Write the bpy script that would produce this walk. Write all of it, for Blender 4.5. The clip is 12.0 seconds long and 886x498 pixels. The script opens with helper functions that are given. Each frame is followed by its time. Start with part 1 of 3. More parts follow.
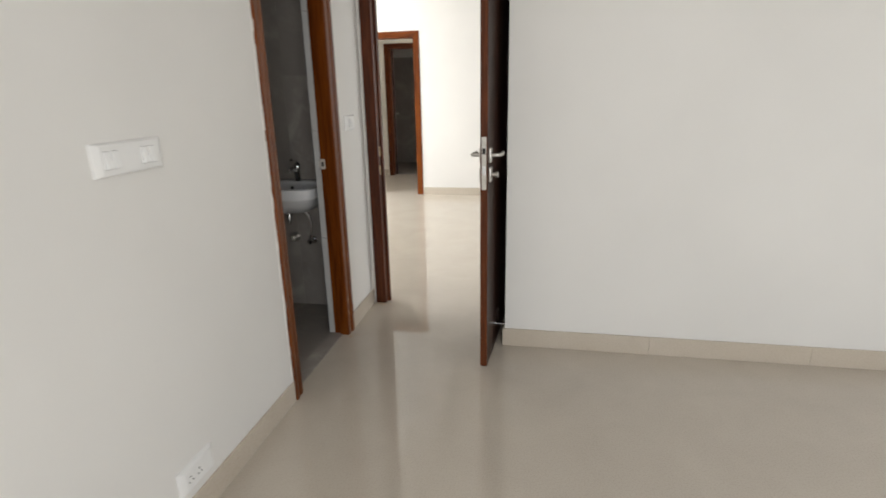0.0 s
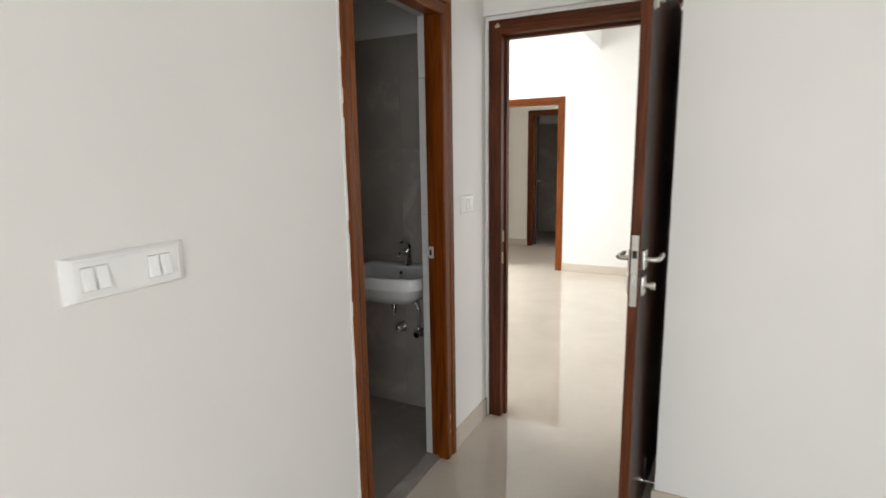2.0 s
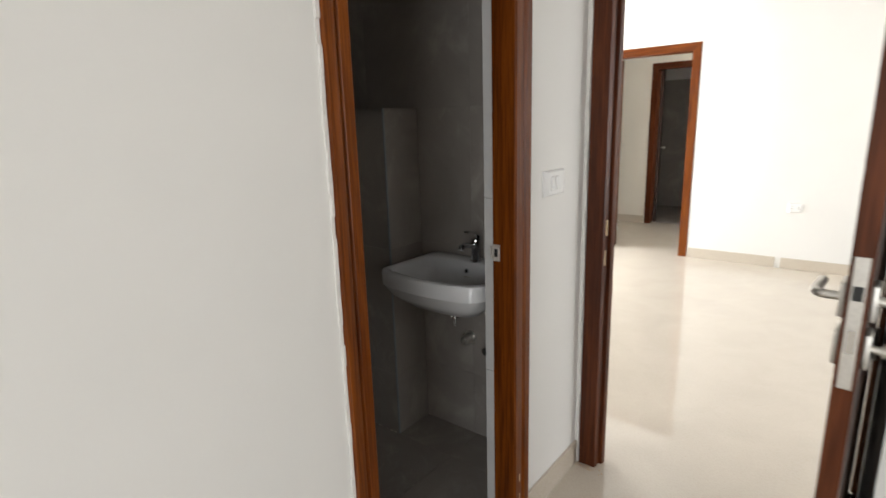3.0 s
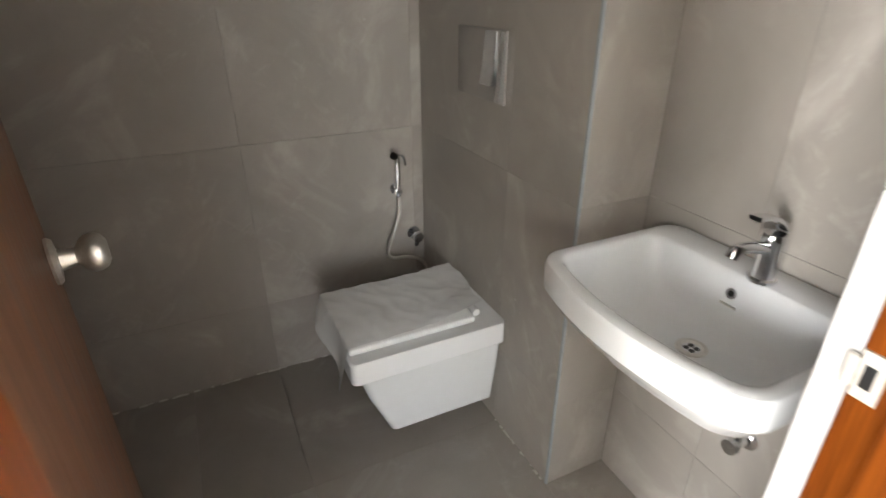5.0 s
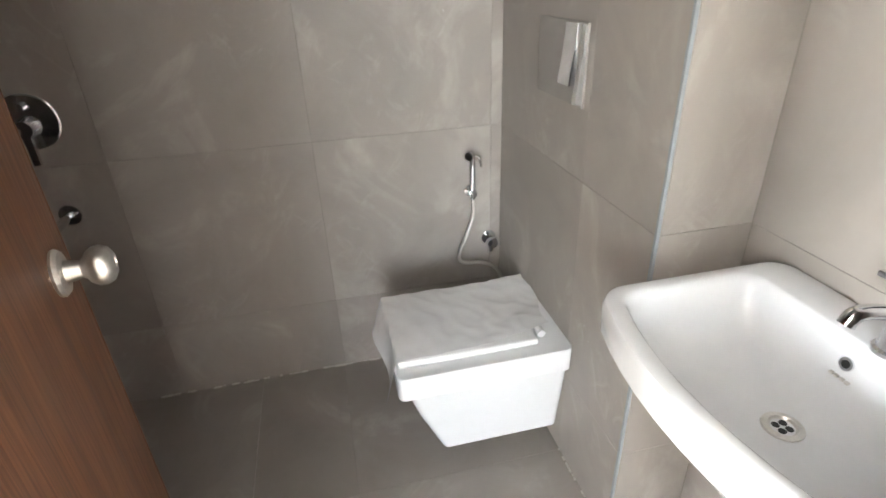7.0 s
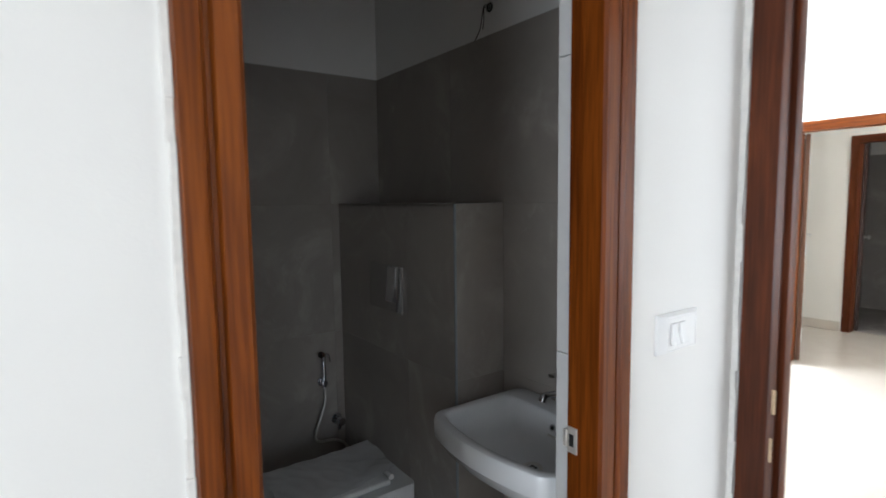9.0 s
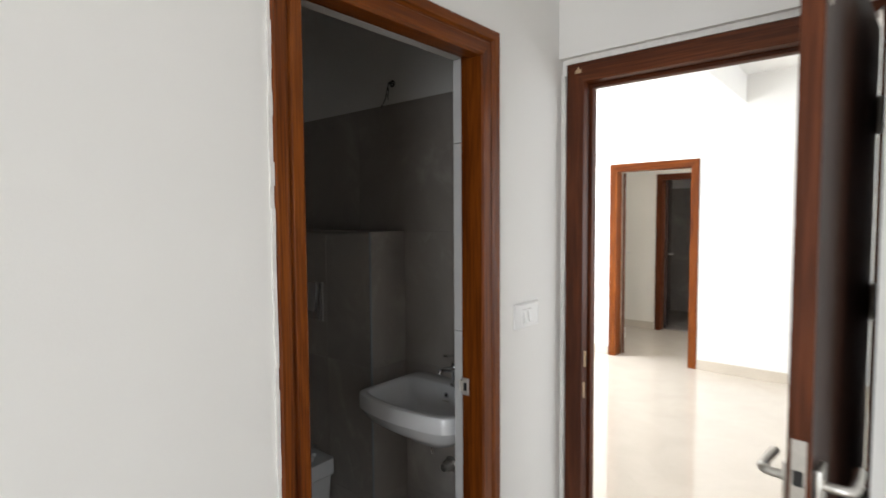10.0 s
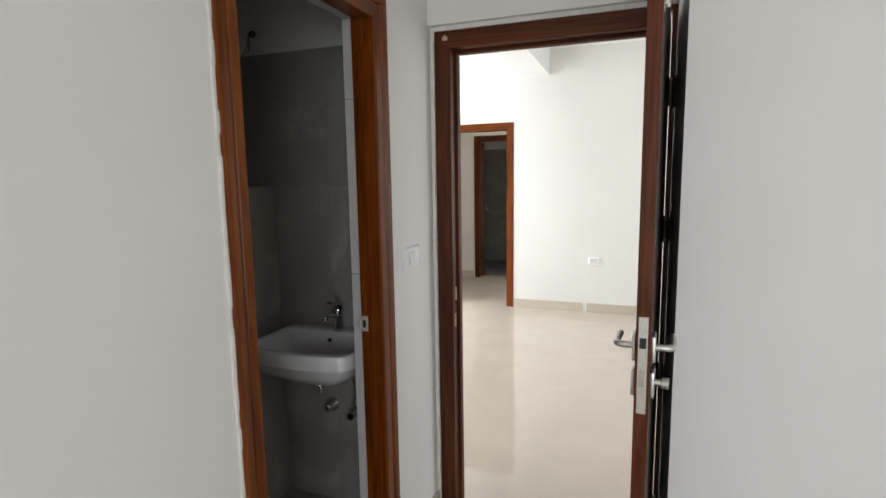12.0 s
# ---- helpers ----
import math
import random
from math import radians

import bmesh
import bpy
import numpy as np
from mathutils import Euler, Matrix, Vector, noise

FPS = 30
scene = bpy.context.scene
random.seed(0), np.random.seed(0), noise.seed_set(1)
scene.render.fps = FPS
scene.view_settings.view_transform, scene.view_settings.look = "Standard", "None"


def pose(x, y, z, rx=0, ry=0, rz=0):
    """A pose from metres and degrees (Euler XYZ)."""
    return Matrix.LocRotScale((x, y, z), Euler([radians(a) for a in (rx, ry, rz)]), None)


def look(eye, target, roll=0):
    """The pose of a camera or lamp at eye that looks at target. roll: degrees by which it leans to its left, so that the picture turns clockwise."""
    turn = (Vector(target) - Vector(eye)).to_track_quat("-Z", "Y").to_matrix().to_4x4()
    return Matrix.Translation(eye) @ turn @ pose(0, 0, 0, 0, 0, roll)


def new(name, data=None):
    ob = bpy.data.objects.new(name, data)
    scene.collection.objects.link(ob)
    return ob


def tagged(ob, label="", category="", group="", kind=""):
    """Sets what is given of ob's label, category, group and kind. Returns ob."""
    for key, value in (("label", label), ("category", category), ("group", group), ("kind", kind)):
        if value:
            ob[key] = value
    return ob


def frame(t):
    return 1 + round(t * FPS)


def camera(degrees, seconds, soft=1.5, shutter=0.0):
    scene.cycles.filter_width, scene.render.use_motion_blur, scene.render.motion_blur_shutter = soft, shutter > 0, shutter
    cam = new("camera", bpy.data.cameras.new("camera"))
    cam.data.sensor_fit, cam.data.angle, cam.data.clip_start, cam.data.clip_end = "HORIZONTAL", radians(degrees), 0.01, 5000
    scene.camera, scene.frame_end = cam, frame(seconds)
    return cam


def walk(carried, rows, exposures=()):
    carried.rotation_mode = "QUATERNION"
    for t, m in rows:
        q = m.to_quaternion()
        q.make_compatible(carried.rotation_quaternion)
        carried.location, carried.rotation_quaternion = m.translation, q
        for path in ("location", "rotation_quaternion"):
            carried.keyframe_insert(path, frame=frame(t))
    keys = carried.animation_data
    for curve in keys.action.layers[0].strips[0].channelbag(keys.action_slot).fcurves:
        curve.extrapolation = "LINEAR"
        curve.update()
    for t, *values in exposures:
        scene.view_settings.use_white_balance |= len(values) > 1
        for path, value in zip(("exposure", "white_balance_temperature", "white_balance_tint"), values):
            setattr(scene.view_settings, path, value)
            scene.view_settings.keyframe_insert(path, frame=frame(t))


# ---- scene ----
# ---------------------------------------------------------------- camera
cam = camera(80.2, 12.0, soft=1.5, shutter=0.4)
PATH = [
    (0, (1.140, 0.306, 1.415), (0.775, 2.187, 0.839), -1.2),
    (0.5, (1.196, 0.098, 1.442), (0.641, 1.961, 0.973), -1.3),
    (1, (1.203, 0.249, 1.459), (0.532, 2.095, 1.085), -1.4),
    (1.5, (1.179, 0.571, 1.488), (0.407, 2.385, 1.152), -0.8),
    (2, (1.061, 0.931, 1.478), (0.184, 2.695, 1.132), -0.9),
    (2.5, (0.938, 1.304, 1.461), (-0.101, 2.966, 1.064), -0.3),
    (2.7, (0.909, 1.449, 1.457), (-0.207, 3.055, 1.040), -1.0),
    (4.5, (0.253, 2.408, 1.391), (-1.260, 3.439, 0.587), -0.2),
    (5, (0.115, 2.529, 1.382), (-1.501, 3.296, 0.487), -0.2),
    (5.5, (0.032, 2.634, 1.379), (-1.645, 3.112, 0.400), -0.3),
    (6, (0.008, 2.707, 1.369), (-1.696, 3.013, 0.367), -1.3),
    (6.5, (0.000, 2.732, 1.373), (-1.709, 2.993, 0.368), -2.1),
    (7, (0.030, 2.694, 1.388), (-1.699, 3.077, 0.458), -2.2),
    (7.5, (0.114, 2.593, 1.428), (-1.619, 3.256, 0.681), -1.5),
    (7.7, (0.160, 2.554, 1.461), (-1.569, 3.326, 0.818), -1.5),
    (9.3, (0.747, 2.114, 1.556), (-0.821, 3.350, 1.441), -1.1),
    (9.5, (0.810, 2.001, 1.571), (-0.680, 3.332, 1.469), -1.0),
    (10, (0.969, 1.751, 1.582), (-0.326, 3.271, 1.468), -0.4),
    (10.5, (1.071, 1.535, 1.577), (-0.033, 3.196, 1.423), 0.3),
    (11, (1.019, 1.410, 1.585), (0.104, 3.177, 1.384), -0.0),
    (11.5, (0.926, 1.339, 1.576), (0.153, 3.169, 1.339), -0.5),
    (12, (0.839, 1.449, 1.551), (0.150, 3.307, 1.285), -0.9),
]
EXPOSURES = [
    (0.0, -0.58, 6600, 10),
    (1.0, -0.4, 6550, 10),
    (1.5, -0.38, 6500, 10),
    (2.5, -0.3, 6500, 10),
    (4.5, 1.3, 6800, 10),
    (4.7, 2.05, 6800, 10),
    (5.0, 2.6, 6700, 10),
    (5.5, 3.4, 6500, 10),
    (6.5, 3.75, 6350, 10),
    (7.0, 3.6, 6350, 10),
    (7.5, 3.0, 6350, 10),
    (9.5, -0.07, 5750, 8),
    (10.0, -0.12, 6300, 10),
    (10.5, -0.2, 6500, 10),
    (11.0, -0.2, 6400, 10),
    (11.5, -0.52, 6400, 10),
    (12.0, -0.64, 6350, 10),
]
walk(cam, [(t, look(eye, target, roll)) for t, eye, target, roll in PATH], EXPOSURES)

# ---------------------------------------------------------------- light
world = bpy.data.worlds.new("overcast_sky")
scene.world = world
world.use_nodes = True
sky = world.node_tree.nodes.new("ShaderNodeTexSky")
sky.sky_type, sky.sun_disc = "NISHITA", False
sky.sun_elevation, sky.sun_rotation = radians(50), radians(150)
world.node_tree.links.new(sky.outputs[0], world.node_tree.nodes["Background"].inputs[0])
world.node_tree.nodes["Background"].inputs[1].default_value = 0.1

sun_data = bpy.data.lights.new("sun", "SUN")
sun_data.energy, sun_data.angle, sun_data.color = 0.8, radians(12), (1.0, 0.96, 0.9)
new("sun", sun_data).matrix_world = look((6, -10, 14), (0, 0, 0))


def window_light(name, eye, target, width, height, watts, color=(1, 1, 1)):
    """Sky light that enters by one window opening; two of the openings are added."""
    data = bpy.data.lights.new(name, "AREA")
    data.shape, data.size, data.size_y, data.energy, data.color = "RECTANGLE", width, height, watts, color
    new(name, data).matrix_world = look(eye, target)


window_light("bedroom_window_light", (4.62, 1.3, 1.35), (0, 1.3, 1.3), 1.9, 1.9, 21, (0.965, 0.985, 1.0))
window_light("balcony_window_light", (2.2, -1.83, 1.35), (2.2, 3, 1.2), 1.9, 1.9, 106, (0.965, 0.985, 1.0))
window_light("living_window_light", (-3.12, 6.55, 1.45), (0, 6.45, 1.3), 1.6, 2.2, 240, (0.96, 0.985, 1.0))
# added lamp, no known window: brightens the recess beside the entrance
window_light("living_added_light", (4.62, 6.0, 1.4), (0, 6.0, 1.3), 1.9, 2.0, 105, (0.96, 0.985, 1.0))
# added fill for the far room, whose real source is unknown
window_light("far_room_added_light", (1.05, 8.45, 1.5), (-2, 8.45, 1.4), 1.0, 1.2, 45, (1.0, 0.985, 0.95))


# ---------------------------------------------------------------- materials
def material(name, rough=0.5, metal=0.0, spec=0.5):
    mat = bpy.data.materials.new(name)
    mat.use_nodes = True
    nodes, links = mat.node_tree.nodes, mat.node_tree.links
    shader = nodes["Principled BSDF"]
    shader.inputs["Roughness"].default_value = rough
    shader.inputs["Metallic"].default_value = metal
    shader.inputs["Specular IOR Level"].default_value = spec
    return mat, nodes, links, shader


def coords(nodes, links, scale=(1, 1, 1), shuffle=False, turn=(0, 0, 0)):
    """Object coordinates, scaled; shuffle moves each object to its own patch of the pattern."""
    tex = nodes.new("ShaderNodeTexCoord")
    out = tex.outputs["Object"]
    if shuffle:
        info, mul, add = nodes.new("ShaderNodeObjectInfo"), nodes.new("ShaderNodeMath"), nodes.new("ShaderNodeVectorMath")
        mul.operation, mul.inputs[1].default_value = "MULTIPLY", 37.0
        links.new(info.outputs["Random"], mul.inputs[0])
        links.new(out, add.inputs[0])
        links.new(mul.outputs[0], add.inputs[1])
        out = add.outputs[0]
    m = nodes.new("ShaderNodeMapping")
    m.inputs["Scale"].default_value = scale
    if any(turn):
        r = nodes.new("ShaderNodeMapping")
        r.inputs["Rotation"].default_value = turn
        links.new(out, r.inputs[0])
        out = r.outputs[0]
    links.new(out, m.inputs[0])
    return m.outputs[0]


def noise_tex(nodes, links, vec, scale, detail=4.0, rough=0.55, distort=0.0):
    n = nodes.new("ShaderNodeTexNoise")
    n.inputs["Scale"].default_value, n.inputs["Detail"].default_value = scale, detail
    n.inputs["Roughness"].default_value, n.inputs["Distortion"].default_value = rough, distort
    links.new(vec, n.inputs["Vector"])
    return n.outputs["Fac"]


def ramp(nodes, links, fac, stops):
    r = nodes.new("ShaderNodeValToRGB")
    e = r.color_ramp.elements
    while len(e) < len(stops):
        e.new(0.5)
    for el, (p, c) in zip(e, stops):
        el.position, el.color = p, (*c, 1)
    links.new(fac, r.inputs[0])
    return r.outputs[0]


def mix(nodes, links, fac, a, b, blend="MIX"):
    m = nodes.new("ShaderNodeMix")
    m.data_type, m.blend_type = "RGBA", blend
    for value, slot in ((fac, m.inputs[0]), (a, m.inputs[6]), (b, m.inputs[7])):
        if isinstance(value, (int, float)):
            slot.default_value = value
        elif isinstance(value, tuple):
            slot.default_value = (*value, 1)
        else:
            links.new(value, slot)
    return m.outputs[2]


def bump(nodes, links, height, shader, strength, distance=0.002):
    b = nodes.new("ShaderNodeBump")
    b.inputs["Strength"].default_value, b.inputs["Distance"].default_value = strength, distance
    links.new(height, b.inputs["Height"])
    links.new(b.outputs[0], shader.inputs["Normal"])


def vary_rough(nodes, links, fac, shader, low, high):
    r = nodes.new("ShaderNodeMapRange")
    r.inputs["To Min"].default_value, r.inputs["To Max"].default_value = low, high
    links.new(fac, r.inputs["Value"])
    links.new(r.outputs[0], shader.inputs["Roughness"])


def paint(name, color, dirt=0.94):
    mat, nodes, links, sh = material(name, 0.55, spec=0.35)
    v = coords(nodes, links)
    broad, fine = noise_tex(nodes, links, v, 1.1, 3), noise_tex(nodes, links, v, 90, 3)
    dull = tuple(c * dirt for c in color)
    links.new(ramp(nodes, links, broad, [(0.3, dull), (0.7, color)]), sh.inputs["Base Color"])
    roller = noise_tex(nodes, links, v, 240, 2)
    both = nodes.new("ShaderNodeMath")
    links.new(fine, both.inputs[0])
    links.new(roller, both.inputs[1])
    bump(nodes, links, both.outputs[0], sh, 0.12, 0.0015)
    return mat


def wood(name, dark, mid, light, axis=2, rough=0.3):
    """Varnished timber with the grain along one axis."""
    mat, nodes, links, sh = material(name, rough, spec=0.22)
    stretch = [14.0, 14.0, 14.0]
    stretch[axis] = 0.9
    v = coords(nodes, links, tuple(stretch), True)
    figure = noise_tex(nodes, links, v, 1.0, 5, 0.6, 1.4)
    stretch2 = [160.0, 160.0, 160.0]
    stretch2[axis] = 5.0
    pores = noise_tex(nodes, links, coords(nodes, links, tuple(stretch2), True), 1.0, 3)
    base = ramp(nodes, links, figure, [(0.28, dark), (0.5, mid), (0.74, light)])
    streak = ramp(nodes, links, pores, [(0.38, (0.55, 0.5, 0.48)), (0.58, (1, 1, 1))])
    links.new(mix(nodes, links, 0.8, base, streak, "MULTIPLY"), sh.inputs["Base Color"])
    vary_rough(nodes, links, figure, sh, rough - 0.06, rough + 0.14)
    bump(nodes, links, pores, sh, 0.15, 0.0006)
    return mat


def vitrified(name, color, pale, low=0.05, high=0.11):
    """Polished cream floor tile."""
    mat, nodes, links, sh = material(name, 0.07, spec=0.5)
    v = coords(nodes, links)
    cloud, speck = noise_tex(nodes, links, v, 3.2, 6, 0.6, 0.6), noise_tex(nodes, links, v, 140, 2)
    base = ramp(nodes, links, cloud, [(0.3, color), (0.7, pale)])
    dots = ramp(nodes, links, speck, [(0.35, (0.9, 0.88, 0.85)), (0.55, (1, 1, 1))])
    links.new(mix(nodes, links, 0.7, base, dots, "MULTIPLY"), sh.inputs["Base Color"])
    vary_rough(nodes, links, noise_tex(nodes, links, v, 1.7, 5), sh, low, high)
    bump(nodes, links, noise_tex(nodes, links, v, 2.5, 2), sh, 0.02, 0.01)
    return mat


def cement_tile(name, color):
    """Matt taupe tile with pale dust smears and darker clouds."""
    mat, nodes, links, sh = material(name, 0.5, spec=0.4)
    v = coords(nodes, links, (1, 1, 1), True)
    cloud = noise_tex(nodes, links, v, 2.6, 6, 0.6, 0.8)
    dark, pale = tuple(c * 0.87 for c in color), tuple(min(1, c * 1.12) for c in color)
    base = ramp(nodes, links, cloud, [(0.3, dark), (0.5, color), (0.72, pale)])
    smear = noise_tex(nodes, links, coords(nodes, links, (2.0, 2.0, 2.0), True), 1.3, 7, 0.6, 0.9)
    mask = ramp(nodes, links, smear, [(0.56, (0, 0, 0)), (0.76, (0.45, 0.45, 0.45))])
    dusty = mix(nodes, links, mask, base, (0.55, 0.52, 0.48))
    # wiped cement haze in slanting strokes, kept to a few patches
    patch = ramp(nodes, links, noise_tex(nodes, links, coords(nodes, links, (1, 1, 1), True), 3.1, 3, 0.5, 0.4), [(0.49, (0, 0, 0)), (0.68, (1, 1, 1))])
    for turn, lean, scale, low, strength in ((0.6, 0.5, (26, 26, 5), 0.54, 0.27), (-0.7, -0.4, (34, 34, 6), 0.56, 0.24)):
        stroke = noise_tex(nodes, links, coords(nodes, links, scale, True, (turn, lean, 0)), 0.55, 6, 0.62, 0.9)
        lines = ramp(nodes, links, stroke, [(low, (0, 0, 0)), (low + 0.2, (strength, strength, strength))])
        dusty = mix(nodes, links, mix(nodes, links, 1.0, lines, patch, "MULTIPLY"), dusty, (0.62, 0.59, 0.55))
    speck = noise_tex(nodes, links, coords(nodes, links, (1, 1, 1), True), 46, 5, 0.7, 0.5)
    lumps = ramp(nodes, links, speck, [(0.69, (0, 0, 0)), (0.74, (0.6, 0.6, 0.6))])
    lumps = mix(nodes, links, 1.0, lumps, patch, "MULTIPLY")
    links.new(mix(nodes, links, lumps, dusty, (0.68, 0.65, 0.60)), sh.inputs["Base Color"])
    vary_rough(nodes, links, cloud, sh, 0.38, 0.62)
    bump(nodes, links, noise_tex(nodes, links, v, 60, 4), sh, 0.1, 0.001)
    return mat


def plain(name, color, rough, metal=0.0, spec=0.5, grain=0.06, scale=30.0):
    """Even surface with a slight change of tone and gloss."""
    mat, nodes, links, sh = material(name, rough, metal, spec)
    v = coords(nodes, links)
    n = noise_tex(nodes, links, v, scale, 4)
    links.new(ramp(nodes, links, n, [(0.3, tuple(c * (1 - grain) for c in color)), (0.7, color)]), sh.inputs["Base Color"])
    vary_rough(nodes, links, n, sh, max(0.02, rough * 0.8), min(1, rough * 1.3))
    return mat


def film_material():
    """Milky protective plastic film."""
    mat, nodes, links, sh = material("plastic_film", 0.25)
    v = coords(nodes, links)
    crease = noise_tex(nodes, links, v, 7, 3, 0.5, 1.0)
    sh.inputs["Base Color"].default_value = (0.96, 0.96, 0.96, 1)
    links.new(ramp(nodes, links, crease, [(0.3, (0.58, 0.58, 0.58)), (0.75, (0.66, 0.66, 0.66))]), sh.inputs["Alpha"])
    bump(nodes, links, crease, sh, 0.1, 0.003)
    return mat


M_WALL = paint("white_wall_paint", (0.80, 0.785, 0.755))
M_CREAM = paint("cream_wall_paint", (0.78, 0.74, 0.66))
M_CEIL = paint("ceiling_paint", (0.82, 0.81, 0.79))
M_FLOOR = vitrified("cream_vitrified_tile", (0.525, 0.468, 0.398), (0.565, 0.508, 0.434), 0.02, 0.05)
M_SKIRT = vitrified("skirting_tile", (0.54, 0.475, 0.39), (0.59, 0.525, 0.44), 0.15, 0.25)
M_TEAK = [wood("teak_varnish_" + "xyz"[i], (0.075, 0.0155, 0.002), (0.16, 0.039, 0.0035), (0.25, 0.067, 0.006), i) for i in range(3)]
M_DARKWOOD = [wood("dark_frame_wood_" + "xyz"[i], (0.045, 0.011, 0.004), (0.095, 0.024, 0.007), (0.145, 0.04, 0.012), i) for i in range(3)]
M_LEAF = wood("dark_door_veneer", (0.018, 0.008, 0.005), (0.035, 0.014, 0.008), (0.055, 0.022, 0.012), 2, 0.35)
M_EDGE = wood("door_lipping", (0.06, 0.016, 0.006), (0.13, 0.037, 0.013), (0.19, 0.06, 0.02), 2, 0.3)
M_BATHLEAF = wood("brown_door_laminate", (0.075, 0.034, 0.018), (0.125, 0.058, 0.03), (0.18, 0.088, 0.048), 2, 0.42)
M_RAW = plain("bare_chipped_wood", (0.62, 0.45, 0.28), 0.8, grain=0.3, scale=120)
M_TILE = cement_tile("taupe_cement_tile", (0.31, 0.281, 0.252))
M_FLOORTILE = cement_tile("taupe_floor_tile", (0.28, 0.254, 0.228))
M_JAMBTILE = plain("pale_grey_jamb_tile", (0.47, 0.47, 0.46), 0.35)
M_GROUT = plain("grout", (0.25, 0.226, 0.202), 0.9, grain=0.3)
M_PALEGROUT = plain("cement_residue", (0.62, 0.58, 0.52), 0.95, grain=0.4, scale=200)
M_TRIM = plain("tile_edge_trim", (0.27, 0.30, 0.32), 0.35, grain=0.15)
M_CERAMIC = plain("white_ceramic", (0.70, 0.705, 0.71), 0.06, grain=0.02)
M_LID = plain("white_seat_plastic", (0.72, 0.72, 0.71), 0.25, grain=0.02)
M_CHROME = plain("chrome", (0.75, 0.76, 0.78), 0.06, 1.0)
M_STEEL = plain("brushed_steel", (0.66, 0.64, 0.60), 0.36, 1.0, grain=0.15, scale=180)
M_SWITCH = plain("white_switch_plastic", (0.84, 0.835, 0.82), 0.3, grain=0.02)
M_ROCKER = plain("glossy_white_rocker", (0.9, 0.9, 0.89), 0.15, grain=0.01)
# grey that stands in for the shade round the rockers
M_GAP_SHADE = plain("rocker_gap_shade", (0.42, 0.41, 0.40), 0.6)
M_SATIN = plain("satin_nickel", (0.82, 0.79, 0.74), 0.55, 1.0, grain=0.1, scale=150)
# black of wires and conduit, also painted shade inside holes and slots
M_BLACK = plain("black_plastic_and_hole_shade", (0.012, 0.012, 0.012), 0.4)
M_FILM = film_material()
M_PLATE = plain("taupe_satin_plate", (0.30, 0.275, 0.25), 0.3, grain=0.1)
M_FILLER = plain("white_filler", (0.8, 0.78, 0.74), 0.8, grain=0.12, scale=60)


# ---------------------------------------------------------------- builders
def box(bm, a, b, bevel=0.0, segments=2):
    """Adds a box between two corners, its edges rounded by bevel."""
    tmp = bmesh.new()
    bmesh.ops.create_cube(tmp, size=1.0)
    size = [abs(q - p) for p, q in zip(a, b)]
    mid = [(p + q) / 2 for p, q in zip(a, b)]
    bmesh.ops.scale(tmp, vec=size, verts=tmp.verts)
    if bevel:
        bmesh.ops.bevel(tmp, geom=tmp.edges[:], offset=min(bevel, min(size) * 0.45), segments=segments, profile=0.5, affect="EDGES")
    bmesh.ops.translate(tmp, vec=mid, verts=tmp.verts)
    append(bm, tmp)
    return bm


def append(bm, tmp):
    old = {v: bm.verts.new(v.co) for v in tmp.verts}
    for f in tmp.faces:
        bm.faces.new([old[v] for v in f.verts])
    tmp.free()


def loft(bm, rings, close=True, cap_start=True, cap_end=True):
    """Skins rings of equally many points."""
    rows = [[bm.verts.new(p) for p in ring] for ring in rings]
    n = len(rows[0])
    for r, s in zip(rows, rows[1:]):
        for i in range(n if close else n - 1):
            bm.faces.new((r[i], r[(i + 1) % n], s[(i + 1) % n], s[i]))
    if cap_start:
        bm.faces.new(rows[0][::-1])
    if cap_end:
        bm.faces.new(rows[-1])
    return bm


def lathe(bm, profile, origin, axis, n=24):
    """Turns (distance along the axis, radius) pairs round an axis."""
    d = Vector(axis).normalized()
    u = d.orthogonal().normalized()
    w = d.cross(u)
    o = Vector(origin)
    rings = [[o + d * a + (u * math.cos(2 * math.pi * k / n) + w * math.sin(2 * math.pi * k / n)) * max(r, 0.0004) for k in range(n)] for a, r in profile]
    return loft(bm, rings)


def tube(bm, points, radius, n=10, smooth=6):
    """A round tube along a smooth line through the points."""
    pts = [Vector(p) for p in points]
    line = []
    for i in range(len(pts) - 1):
        p0, p1, p2, p3 = pts[max(i - 1, 0)], pts[i], pts[i + 1], pts[min(i + 2, len(pts) - 1)]
        for k in range(smooth):
            t = k / smooth
            line.append(0.5 * (2 * p1 + (p2 - p0) * t + (2 * p0 - 5 * p1 + 4 * p2 - p3) * t * t + (3 * p1 - p0 - 3 * p2 + p3) * t ** 3))
    line.append(pts[-1])
    rings, u = [], None
    for i, p in enumerate(line):
        d = (line[min(i + 1, len(line) - 1)] - line[max(i - 1, 0)]).normalized()
        u = d.orthogonal().normalized() if u is None else (u - d * u.dot(d)).normalized()
        w = d.cross(u)
        rings.append([p + (u * math.cos(2 * math.pi * k / n) + w * math.sin(2 * math.pi * k / n)) * radius for k in range(n)])
    return loft(bm, rings)


def mesh_of(name, bm, mat, smooth=False):
    bmesh.ops.recalc_face_normals(bm, faces=bm.faces[:])
    me = bpy.data.meshes.new(name)
    bm.to_mesh(me)
    bm.free()
    me.materials.append(mat)
    if smooth:
        me.polygons.foreach_set("use_smooth", [True] * len(me.polygons))
        me.set_sharp_from_angle(angle=radians(38))
    return me


def part(name, bm, mat, parent=None, label="", smooth=False):
    ob = new(name, mesh_of(name, bm, mat, smooth))
    if parent:
        ob.parent = parent
    return tagged(ob, label)


